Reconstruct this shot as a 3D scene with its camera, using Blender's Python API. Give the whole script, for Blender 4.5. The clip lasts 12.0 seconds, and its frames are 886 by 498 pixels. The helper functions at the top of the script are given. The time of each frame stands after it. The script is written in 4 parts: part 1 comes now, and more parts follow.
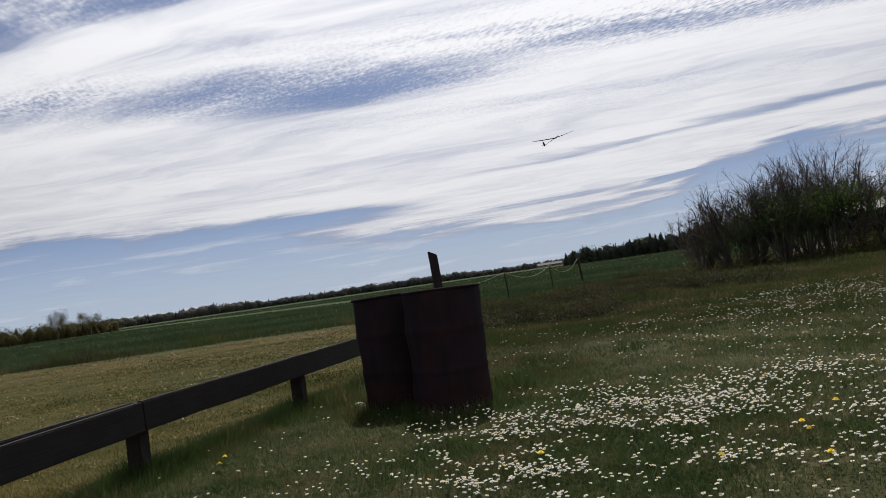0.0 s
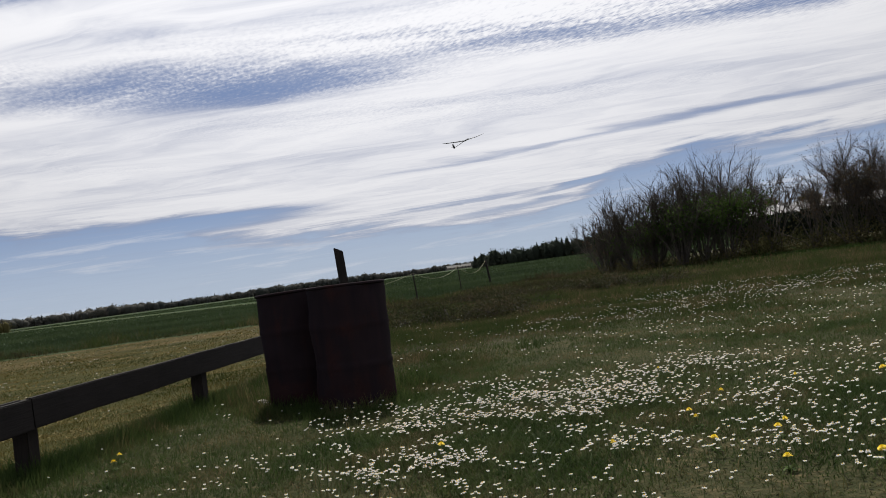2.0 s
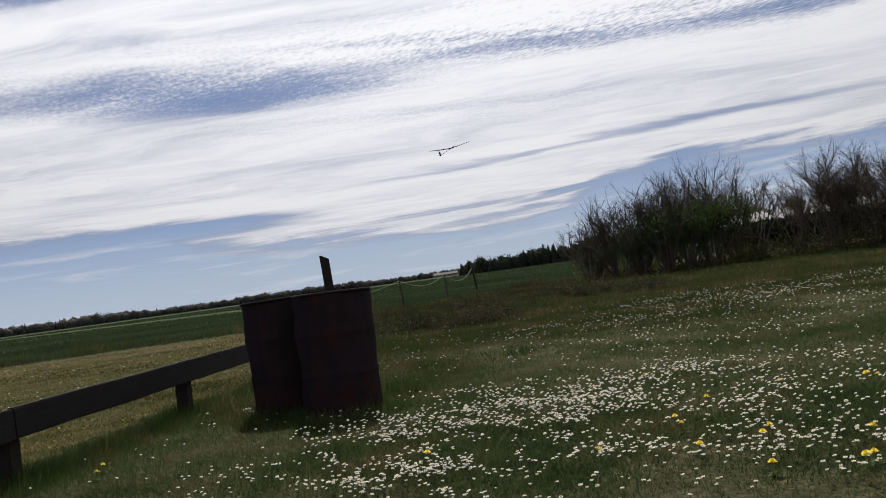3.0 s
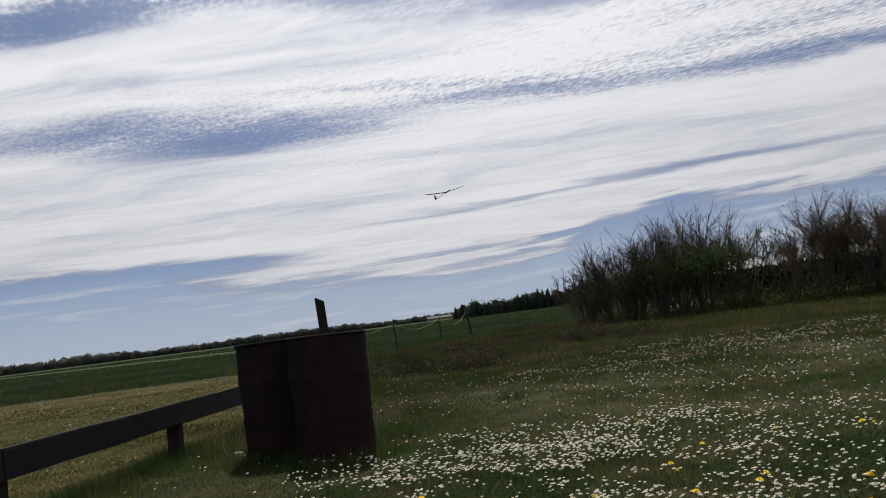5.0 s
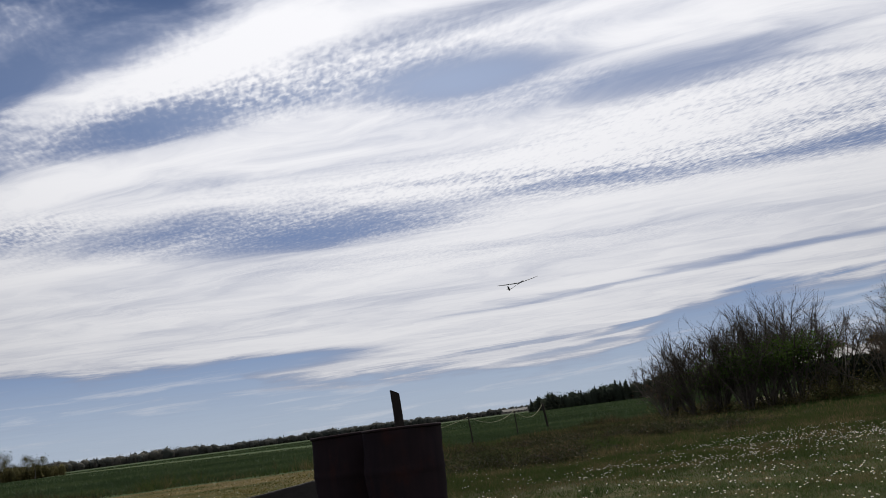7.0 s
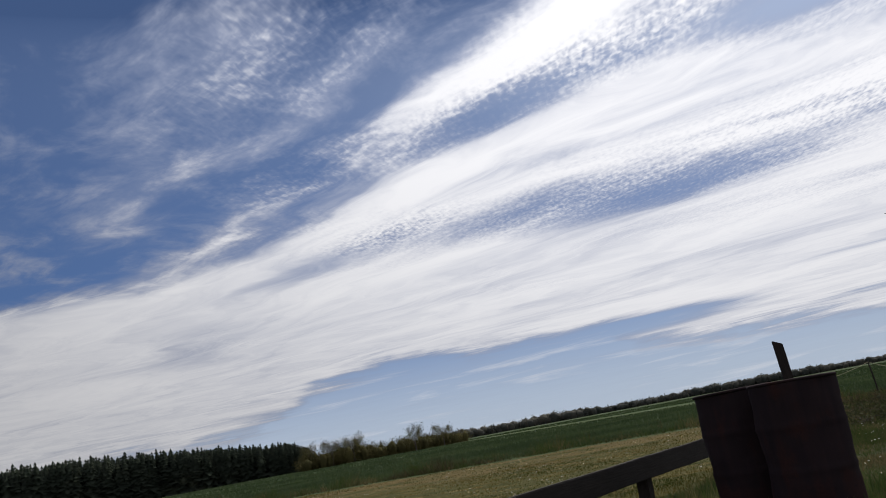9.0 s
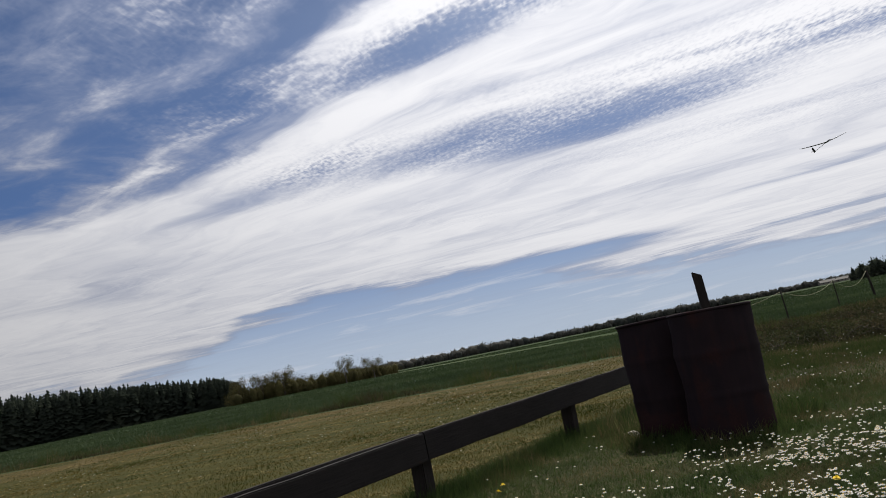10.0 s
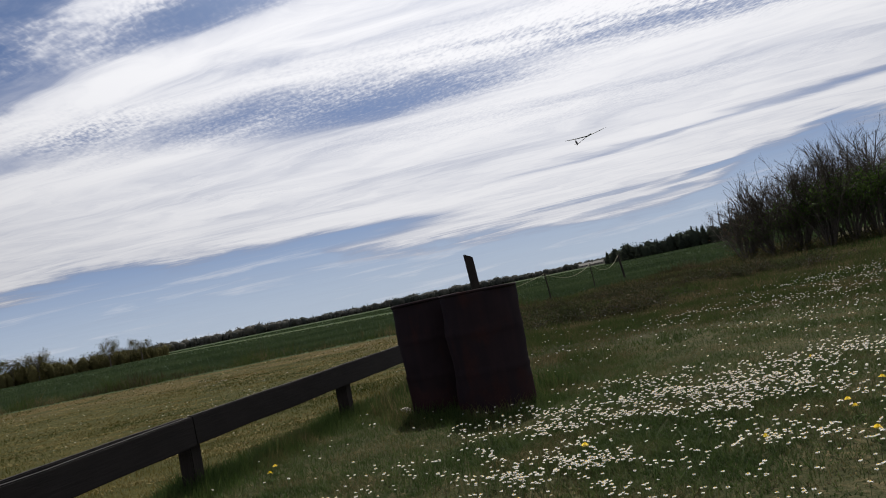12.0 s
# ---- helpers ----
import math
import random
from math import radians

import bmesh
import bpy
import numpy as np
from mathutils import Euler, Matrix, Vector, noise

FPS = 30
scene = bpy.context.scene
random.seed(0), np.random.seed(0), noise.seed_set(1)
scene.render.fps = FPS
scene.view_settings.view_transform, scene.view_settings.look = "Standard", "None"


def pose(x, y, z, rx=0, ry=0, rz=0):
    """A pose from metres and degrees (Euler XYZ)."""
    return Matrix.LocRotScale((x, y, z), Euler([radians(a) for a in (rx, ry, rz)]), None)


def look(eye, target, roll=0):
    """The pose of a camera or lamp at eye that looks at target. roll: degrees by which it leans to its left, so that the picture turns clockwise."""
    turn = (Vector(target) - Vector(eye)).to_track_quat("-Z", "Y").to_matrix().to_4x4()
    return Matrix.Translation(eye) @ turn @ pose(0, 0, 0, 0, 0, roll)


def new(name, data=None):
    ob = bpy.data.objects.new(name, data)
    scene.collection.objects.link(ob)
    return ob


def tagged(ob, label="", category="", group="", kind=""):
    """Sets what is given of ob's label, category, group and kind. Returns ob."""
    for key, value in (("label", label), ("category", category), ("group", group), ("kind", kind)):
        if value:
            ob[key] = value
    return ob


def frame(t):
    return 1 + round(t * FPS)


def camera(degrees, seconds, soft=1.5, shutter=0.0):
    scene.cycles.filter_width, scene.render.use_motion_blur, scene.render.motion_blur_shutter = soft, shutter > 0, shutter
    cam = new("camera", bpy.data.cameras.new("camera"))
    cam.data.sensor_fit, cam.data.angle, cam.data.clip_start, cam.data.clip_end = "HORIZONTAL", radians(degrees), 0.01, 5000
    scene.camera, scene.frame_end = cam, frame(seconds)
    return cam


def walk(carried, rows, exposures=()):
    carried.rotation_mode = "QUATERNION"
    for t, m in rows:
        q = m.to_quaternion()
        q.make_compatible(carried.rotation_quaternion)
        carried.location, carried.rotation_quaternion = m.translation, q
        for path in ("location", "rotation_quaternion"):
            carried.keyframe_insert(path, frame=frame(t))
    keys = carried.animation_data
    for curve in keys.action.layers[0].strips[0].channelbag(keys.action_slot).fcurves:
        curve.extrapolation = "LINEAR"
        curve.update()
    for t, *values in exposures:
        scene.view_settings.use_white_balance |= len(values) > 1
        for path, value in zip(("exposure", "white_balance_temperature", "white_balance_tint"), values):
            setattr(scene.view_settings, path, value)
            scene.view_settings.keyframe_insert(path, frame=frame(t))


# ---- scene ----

# ================= camera and its walk =================
cam = camera(55.6, 12.0, soft=0.95)
walk(cam, [
    (0.0, pose(-0.017, 0.038, 0.940, 92.17, 8.14, -0.77)),
    (0.5, pose(0.008, 0.016, 0.895, 90.64, 7.78, -2.65)),
    (1.0, pose(0.003, 0.017, 0.889, 90.02, 7.29, -3.96)),
    (1.5, pose(0.008, 0.009, 0.892, 91.00, 7.67, -5.49)),
    (2.0, pose(0.006, 0.004, 0.894, 91.45, 7.69, -6.99)),
    (2.5, pose(0.011, 0.003, 0.893, 91.68, 7.80, -7.69)),
    (3.0, pose(0.011, 0.007, 0.893, 91.83, 7.84, -7.90)),
    (5.0, pose(-0.001, -0.004, 0.896, 94.73, 7.27, -8.32)),
    (5.5, pose(-0.001, 0.012, 0.890, 96.09, 7.34, -8.23)),
    (6.0, pose(-0.003, 0.005, 0.892, 97.87, 7.42, -7.58)),
    (6.5, pose(-0.008, -0.020, 0.888, 99.35, 7.39, -6.34)),
    (7.0, pose(-0.011, -0.018, 0.890, 101.60, 7.36, -3.24)),
    (7.5, pose(-0.003, 0.010, 0.915, 103.95, 6.27, 3.58)),
    (7.7, pose(0.001, 0.010, 0.922, 104.56, 5.90, 7.35)),
    (8.6, pose(-0.004, -0.012, 0.910, 104.70, 9.60, 22.30)),
    (9.3, pose(-0.008, -0.027, 0.900, 101.02, 11.02, 21.68)),
    (9.5, pose(-0.009, -0.028, 0.899, 99.70, 11.12, 20.82)),
    (10.0, pose(-0.006, -0.008, 0.900, 97.56, 11.27, 17.38)),
    (10.5, pose(-0.002, -0.009, 0.901, 95.73, 11.53, 13.02)),
    (11.0, pose(0.001, -0.007, 0.897, 94.18, 11.68, 9.10)),
    (11.5, pose(0.009, -0.009, 0.897, 93.29, 11.62, 5.57)),
    (12.0, pose(0.012, -0.007, 0.898, 93.16, 11.50, 2.13)),
], exposures=((0.0, 0.0), (4.4, 0.0), (5.0, -0.15), (5.5, -0.04), (6.0, -0.1), (6.5, -0.18), (7.0, -0.12), (7.5, -0.15), (7.8, -0.1), (9.3, 0.0), (12.0, 0.0)))

# ================= node helpers =================
SUN_AZ, SUN_EL = 6.0, 54.0   # degrees clockwise from +y, and up


class Nodes:
    """Short calls for building a node tree."""

    def __init__(self, tree):
        self.tree = tree
        tree.nodes.clear()

    def add(self, kind):
        return self.tree.nodes.new(kind)

    def put(self, socket, value):
        if hasattr(value, "is_output"):
            self.tree.links.new(value, socket)
        elif isinstance(value, (tuple, list)) and len(value) == 3 and socket.type == "RGBA":
            socket.default_value = (*value, 1)
        else:
            socket.default_value = value

    def math(self, op, a, b=0.0, c=0.0):
        node = self.add("ShaderNodeMath")
        node.operation = op
        for socket, value in zip(node.inputs, (a, b, c)):
            self.put(socket, value)
        return node.outputs[0]

    def plus(self, a, b):
        return self.math("ADD", a, b)

    def times(self, a, b):
        return self.math("MULTIPLY", a, b)

    def minus(self, a, b):
        return self.math("SUBTRACT", a, b)

    def line(self, x, y, a, b, c):
        """a x + b y + c"""
        return self.math("MULTIPLY_ADD", x, a, self.math("MULTIPLY_ADD", y, b, c))

    def step(self, value, low, high):
        node = self.add("ShaderNodeMapRange")
        node.interpolation_type = "SMOOTHSTEP"
        self.put(node.inputs[0], value)
        self.put(node.inputs[1], low)
        self.put(node.inputs[2], high)
        return node.outputs[0]

    def vec(self, x, y, z=0.0):
        node = self.add("ShaderNodeCombineXYZ")
        for socket, value in zip(node.inputs, (x, y, z)):
            self.put(socket, value)
        return node.outputs[0]

    def split(self, vector):
        node = self.add("ShaderNodeSeparateXYZ")
        self.put(node.inputs[0], vector)
        return node.outputs[0], node.outputs[1], node.outputs[2]

    def noise(self, vector, scale, detail=3.0, rough=0.5, distortion=0.0):
        node = self.add("ShaderNodeTexNoise")
        self.put(node.inputs["Vector"], vector)
        node.inputs["Scale"].default_value = scale
        node.inputs["Detail"].default_value = detail
        node.inputs["Roughness"].default_value = rough
        node.inputs["Distortion"].default_value = distortion
        return node.outputs["Fac"]

    def mix(self, fac, a, b):
        node = self.add("ShaderNodeMix")
        node.data_type = "RGBA"
        self.put(node.inputs[0], fac)
        self.put(node.inputs[6], a)
        self.put(node.inputs[7], b)
        return node.outputs[2]

    def ramp(self, fac, stops):
        node = self.add("ShaderNodeValToRGB")
        self.put(node.inputs[0], fac)
        ramp = node.color_ramp
        while len(ramp.elements) < len(stops):
            ramp.elements.new(0.5)
        for element, (place, colour) in zip(ramp.elements, stops):
            element.position, element.color = place, (*colour, 1)
        return node.outputs[0]

    def bump(self, height, strength=0.4, distance=0.01):
        node = self.add("ShaderNodeBump")
        node.inputs["Strength"].default_value = strength
        node.inputs["Distance"].default_value = distance
        self.put(node.inputs["Height"], height)
        return node.outputs[0]


# ================= sky, clouds and sun =================
def build_world():
    world = bpy.data.worlds.new("sky")
    scene.world = world
    world.use_nodes = True
    n = Nodes(world.node_tree)
    sky = n.add("ShaderNodeTexSky")
    sky.sky_type, sky.sun_disc = "NISHITA", False
    sky.sun_elevation, sky.sun_rotation = radians(SUN_EL), radians(SUN_AZ)
    sky.air_density, sky.dust_density, sky.ozone_density = 1.0, 0.6, 1.5
    x, y, z = n.split(n.add("ShaderNodeTexCoord").outputs["Generated"])
    up = n.math("MAXIMUM", z, 0.012)
    # the cloud layer: a flat sheet at height one
    u0, v0 = n.math("DIVIDE", x, up), n.math("DIVIDE", y, up)
    far = n.math("SQRT", n.plus(n.times(u0, u0), n.times(v0, v0)))
    # a slow warp makes the edges wander
    warp = n.minus(n.noise(n.vec(n.times(u0, 0.5), n.times(v0, 0.9), 3.1), 1.0, 4, 0.55), 0.5)
    u = n.plus(u0, n.times(warp, n.times(far, 0.18)))
    v = n.plus(v0, n.times(warp, n.times(far, 0.17)))

    def blob(cu, cv, ru, rv, turn=0.0, amount=1.0):
        c, s = math.cos(radians(turn)), math.sin(radians(turn))
        a = n.line(u, v, c / ru, s / ru, -(cu * c + cv * s) / ru)
        b = n.line(u, v, -s / rv, c / rv, (cu * s - cv * c) / rv)
        return n.times(n.step(n.math("SQRT", n.plus(n.times(a, a), n.times(b, b))), 1.75, 0.0), amount)

    # the open blue in the west, near and high
    bank = n.plus(n.line(u, v, 0.45, 0.90, 0.0), n.times(n.math("MAXIMUM", n.math("MULTIPLY_ADD", u, -1.0, -2.9), 0.0), 0.9))
    gaps = n.times(n.times(n.step(bank, 1.92, 1.40), n.step(u, 0.35, -0.45)), n.step(v, -0.6, 0.7))
    # long gaps in the deck
    for spec in ((-0.50, 4.08, 0.78, 0.40, 4, 0.66), (-0.72, 2.47, 0.46, 0.14, -20, 0.95), (-1.55, 3.72, 0.55, 0.22, 0, 0.30),
                 (0.27, 2.32, 0.32, 0.15, -12, 1.0), (0.22, 2.00, 0.5, 0.10, -18, 0.50), (-1.75, 2.78, 0.55, 0.24, -15, 0.85), (-2.6, 3.02, 0.8, 0.27, -5, 0.85), (-2.1, 3.75, 0.7, 0.20, -10, 0.38), (2.75, 6.80, 2.3, 0.26, -33, 0.46), (1.15, 2.50, 0.65, 0.17, -8, 0.58), (1.9, 2.75, 0.7, 0.14, -12, 0.40), (2.1, 3.05, 0.8, 0.16, -15, 0.35), (-0.22, 2.32, 0.42, 0.11, -14, 0.42), (0.35, 1.78, 0.6, 0.14, -20, 0.5), (-0.35, 3.15, 0.9, 0.14, -8, 0.26), (-0.45, 1.72, 0.75, 0.16, -20, 0.70), (0.75, 2.05, 0.5, 0.08, -15, 0.25),
                 (2.35, 3.42, 1.0, 0.17, -17, 0.72), (1.6, 4.9, 1.6, 0.16, -6, 0.12), (0.45, 3.45, 0.9, 0.07, 4, 0.30), (1.5, 3.62, 0.8, 0.10, -4, 0.35)):
        gaps = n.math("MAXIMUM", gaps, blob(*spec))
    # low over the land the deck ends: its lower border by compass and height in degrees
    east = n.times(n.math("ARCTAN2", x, y), 180 / math.pi)
    rise = n.times(n.math("ARCSINE", z), 180 / math.pi)
    wisp = n.noise(n.vec(n.times(east, 0.11), n.math("MULTIPLY_ADD", rise, 1.5, n.times(east, -0.05)), 3.0), 1.0, 5, 0.62, 0.4)
    frayed = n.noise(n.vec(n.times(east, 0.34), n.math("MULTIPLY_ADD", rise, 1.0, n.times(east, -0.10)), 7.0), 1.0, 4, 0.55, 0.5)
    border = n.times(n.ramp(n.math("MULTIPLY_ADD", east, 0.01, 0.55),
                            [((d + 55) / 100, (h / 10,) * 3) for d, h in ((-52, 2.4), (-36, 2.6), (-32.5, 3.4), (-30, 4.8), (-25, 5.9), (-19, 5.5), (-13, 5.75), (-10, 5.4),
                                                                          (-8.4, 4.1), (-4, 3.75), (5, 3.2), (9, 2.8), (14, 2.9), (17, 3.7), (19.5, 5.0), (24.5, 5.8), (30, 5.6), (38, 5.1))]), 10.0)
    over = n.plus(n.minus(rise, border), n.plus(n.times(n.minus(wisp, 0.5), 2.4), n.times(n.minus(frayed, 0.5), 1.1)))
    gaps = n.math("MAXIMUM", gaps, n.step(over, 0.75, -0.75))

    def low_gap(az, el, wide, high, slope, amount):
        """A long blue slit low in the sky, in degrees."""
        p = n.math("MULTIPLY_ADD", east, 1 / wide, -az / wide)
        q = n.math("MULTIPLY_ADD", n.plus(n.math("MULTIPLY_ADD", east, -slope, az * slope - el), n.plus(rise, n.times(n.minus(wisp, 0.5), 0.9))), 1 / high, 0.0)
        return n.times(n.step(n.math("SQRT", n.plus(n.times(p, p), n.times(q, q))), 1.5, 0.35), amount)

    for spec in ((-9.2, 5.15, 7.6, 0.62, 0.015, 1.0), (-12.5, 4.6, 5.0, 0.7, 0.02, 0.7),  (-27.0, 3.2, 7.0, 0.9, 0.0, 0.7), (9.0, 4.4, 6.0, 0.14, 0.03, 0.35), (18.0, 4.75, 4.5, 0.22, 0.10, 0.8), (12.0, 3.6, 5.0, 0.25, 0.05, 0.5)):
        gaps = n.math("MAXIMUM", gaps, low_gap(*spec))
    # fibres along the wind, fine and broad
    streak = n.noise(n.vec(n.line(u, v, 0.34, -0.14, 0), n.line(u, v, 0.36, 0.95, 0), 1.7), 1.0, 3.0, 0.45, 0.6)
    fibre = n.noise(n.vec(n.line(u, v, 1.7, -0.7, 0), n.line(u, v, 1.9, 4.4, 0), 4.4), 1.0, 5, 0.60, 0.8)
    # small rolls and scales of the mackerel sky
    bend = n.times(n.minus(n.noise(n.vec(n.times(u0, 2.2), n.times(v0, 1.4), 8.0), 1.0, 2, 0.5), 0.5), 3.0)
    scales = n.noise(n.vec(n.plus(n.line(u0, v0, 50, 11, 0), bend), n.plus(n.line(u0, v0, -8, 21, 0), bend), 0.0), 1.0, 1.4, 0.5, 0.35)
    rolls = n.noise(n.vec(n.plus(n.line(u0, v0, 13, -5, 0), bend), n.plus(n.line(u0, v0, 18, 31, 0), bend), 2.0), 1.0, 1.2, 0.4, 0.3)
    fine = n.plus(n.times(scales, 0.60), n.times(rolls, 0.40))
    drift = n.times(n.step(n.noise(n.vec(n.times(u0, 0.9), n.times(v0, 1.5), 11.0), 1.0, 2, 0.5), 0.50, 0.70), 0.28)
    for spec in ((-0.35, 4.0, 0.95, 0.40, 5, 0.75), (-0.45, 2.36, 0.75, 0.16, -18, 1.0), (1.2, 3.45, 1.5, 0.40, -5, 1.0), (-1.45, 3.58, 0.40, 0.22, -10, 0.9),
                 (-1.4, 2.45, 0.40, 0.16, -28, 1.0), (-0.9, 1.75, 0.7, 0.25, -25, 0.8), (1.3, 2.9, 0.9, 0.30, -20, 0.8), (2.2, 3.15, 1.2, 0.45, -15, 1.0), (0.8, 5.3, 1.3, 0.6, 10, 0.35)):
        drift = n.math("MAXIMUM", drift, blob(*spec))
    ripple = n.times(n.times(n.minus(fine, 0.5), drift), n.step(far, 9.0, 4.0))
    thick = n.minus(n.math("MULTIPLY_ADD", n.step(far, 3.6, 2.2), -0.34, 1.14), n.times(gaps, 1.10))
    soft = n.math("MULTIPLY_ADD", n.step(far, 3.2, 5.0), -1.45, 1.95)
    thick = n.plus(thick, n.times(n.minus(streak, 0.5), soft))
    thick = n.plus(thick, n.times(n.minus(fibre, 0.5), n.times(n.step(far, 5.5, 2.8), 0.75)))
    thick = n.plus(thick, n.times(n.minus(wisp, 0.5), n.times(n.step(far, 6.0, 9.0), 0.55)))
    thick = n.plus(thick, n.times(ripple, n.math("MULTIPLY_ADD", n.step(far, 2.3, 3.6), -0.25, 1.30)))
    # loose tufts in the open west
    tuft = n.noise(n.vec(n.line(u, v, 2.4, -0.9, 0), n.line(u, v, 1.5, 3.4, 0), 6.6), 1.0, 5.0, 0.60, 0.35)
    thick = n.plus(thick, n.times(n.times(n.step(tuft, 0.34, 0.80), n.step(bank, 2.05, 1.6)), 0.88))
    for spec in ((-1.25, 1.92, 0.60, 0.26, -35, 0.30), (-1.85, 2.12, 0.40, 0.22, -30, 0.24), (-0.95, 1.55, 0.4, 0.14, -30, 0.4), (-2.3, 2.95, 0.6, 0.12, -20, 0.35), (-0.62, 2.16, 0.40, 0.10, -24, 0.55), (-0.22, 2.03, 0.55, 0.10, -18, 0.80), (-0.85, 1.92, 0.5, 0.09, -30, 0.45), (-0.60, 2.80, 0.9, 0.15, -26, 0.40), (-0.2, 3.45, 1.0, 0.2, -10, 0.22)):
        thick = n.plus(thick, blob(*spec))
    cover = n.step(thick, -0.12, 1.12)
    low = n.times(n.step(wisp, 0.50, 0.74), n.times(n.step(rise, 5.8, 4.2), 0.55))
    mottle = n.plus(n.plus(n.times(streak, 0.40), n.times(fibre, 0.30)), n.plus(n.times(thick, 0.30), n.minus(n.times(ripple, 1.0), n.times(gaps, 0.22))))
    white = n.mix(n.step(mottle, 0.26, 0.84), (4.1, 4.6, 6.2), (10.8, 10.8, 11.2))
    # thin cloud scatters forward: brighter round the sun
    a, e = radians(SUN_AZ), radians(SUN_EL)
    toward = n.plus(n.line(x, y, math.sin(a) * math.cos(e), math.cos(a) * math.cos(e), 0.0), n.times(z, math.sin(e)))
    glow = n.math("MULTIPLY_ADD", n.step(toward, 0.32, 0.97), 0.56, 0.47)
    lit = n.add("ShaderNodeVectorMath")
    lit.operation = "SCALE"
    n.put(lit.inputs[0], white)
    n.put(lit.inputs[3], glow)
    blue = n.add("ShaderNodeVectorMath")
    blue.operation = "MULTIPLY"
    n.put(blue.inputs[0], sky.outputs[0])
    blue.inputs[1].default_value = (0.435, 0.55, 0.715)
    n.put(sky.inputs[0], n.vec(x, y, n.math("MULTIPLY_ADD", n.math("MAXIMUM", z, 0.0), 1.7, 0.15)))
    hazy = n.mix(n.times(n.step(z, 0.17, 0.0), 0.92), blue.outputs[0], (4.7, 5.4, 6.4))
    colour = n.mix(cover, n.mix(low, hazy, (7.4, 7.6, 8.1)), lit.outputs[0])
    colour = n.mix(n.step(z, 0.0, -0.05), colour, (0.5, 0.55, 0.4))
    back = n.add("ShaderNodeBackground")
    n.put(back.inputs[0], colour)
    back.inputs[1].default_value = 0.095
    out = n.add("ShaderNodeOutputWorld")
    world.node_tree.links.new(back.outputs[0], out.inputs[0])


build_world()
sun = new("sun", bpy.data.lights.new("sun", "SUN"))
sun.data.energy, sun.data.angle, sun.data.color = 4.9, radians(3.0), (1.0, 0.95, 0.86)
a, e = radians(SUN_AZ), radians(SUN_EL)
sun.matrix_world = look((30 * math.sin(a) * math.cos(e), 30 * math.cos(a) * math.cos(e), 30 * math.sin(e)), (0, 0, 0))


# ================= materials =================
def material(name):
    m = bpy.data.materials.new(name)
    m.use_nodes = True
    return m, Nodes(m.node_tree)


def finish(m, n, colour, rough=0.8, metal=0.0, normal=None, through_light=0.0, spec=0.3):
    out = n.add("ShaderNodeOutputMaterial")
    p = n.add("ShaderNodeBsdfPrincipled")
    n.put(p.inputs["Base Color"], colour)
    n.put(p.inputs["Roughness"], rough)
    n.put(p.inputs["Metallic"], metal)
    p.inputs["Specular IOR Level"].default_value = spec
    if normal is not None:
        n.put(p.inputs["Normal"], normal)
    shader = p.outputs[0]
    if through_light:
        t = n.add("ShaderNodeBsdfTranslucent")
        n.put(t.inputs[0], colour)
        mix = n.add("ShaderNodeMixShader")
        mix.inputs[0].default_value = through_light
        n.tree.links.new(shader, mix.inputs[1])
        n.tree.links.new(t.outputs[0], mix.inputs[2])
        shader = mix.outputs[0]
    n.tree.links.new(shader, out.inputs[0])
    return m


def blades(name, stops, rough=0.55, through_light=0.3, patch=1.2, spec=0.10, by_patch=0.38, dry_east=0.0):
    """Leaves and blades: colour by piece, and by patches over the ground."""
    m, n = material(name)
    island = n.add("ShaderNodeNewGeometry")
    place = n.noise(island.outputs["Position"], patch, 3)
    fac = n.plus(n.times(island.outputs["Random Per Island"], 1 - by_patch), n.times(n.step(place, 0.36, 0.64), by_patch))
    if dry_east:
        px, py, pz = n.split(island.outputs["Position"])
        fac = n.plus(fac, n.math("MULTIPLY_ADD", n.step(n.plus(px, n.times(place, 1.6)), 0.4, 3.2), dry_east, -0.6 * dry_east))
    return finish(m, n, n.ramp(fac, stops), rough, 0, None, through_light, spec)


def wood(name, dark, light, along=(1, 14, 14), rough=0.85):
    m, n = material(name)
    at = n.add("ShaderNodeTexCoord").outputs["Object"]
    x, y, z = n.split(at)
    grain = n.noise(n.vec(n.times(x, along[0]), n.times(y, along[1]), n.times(z, along[2])), 6.0, 5, 0.6, 0.4)
    stain = n.noise(at, 2.6, 4)
    fac = n.plus(n.times(grain, 0.65), n.times(stain, 0.35))
    return finish(m, n, n.ramp(fac, ((0.30, dark), (0.72, light))), rough, 0, n.bump(grain, 0.6, 0.006), 0, 0.2)


def plain(name, a, b, scale=8.0, rough=0.7, metal=0.0, bump=0.2, through_light=0.0):
    m, n = material(name)
    at = n.add("ShaderNodeTexCoord").outputs["Object"]
    big, small = n.noise(at, scale, 4), n.noise(at, scale * 9, 3)
    fac = n.plus(n.times(big, 0.7), n.times(small, 0.3))
    return finish(m, n, n.ramp(fac, ((0.35, a), (0.68, b))), rough, metal, n.bump(small, bump, 0.004), through_light)


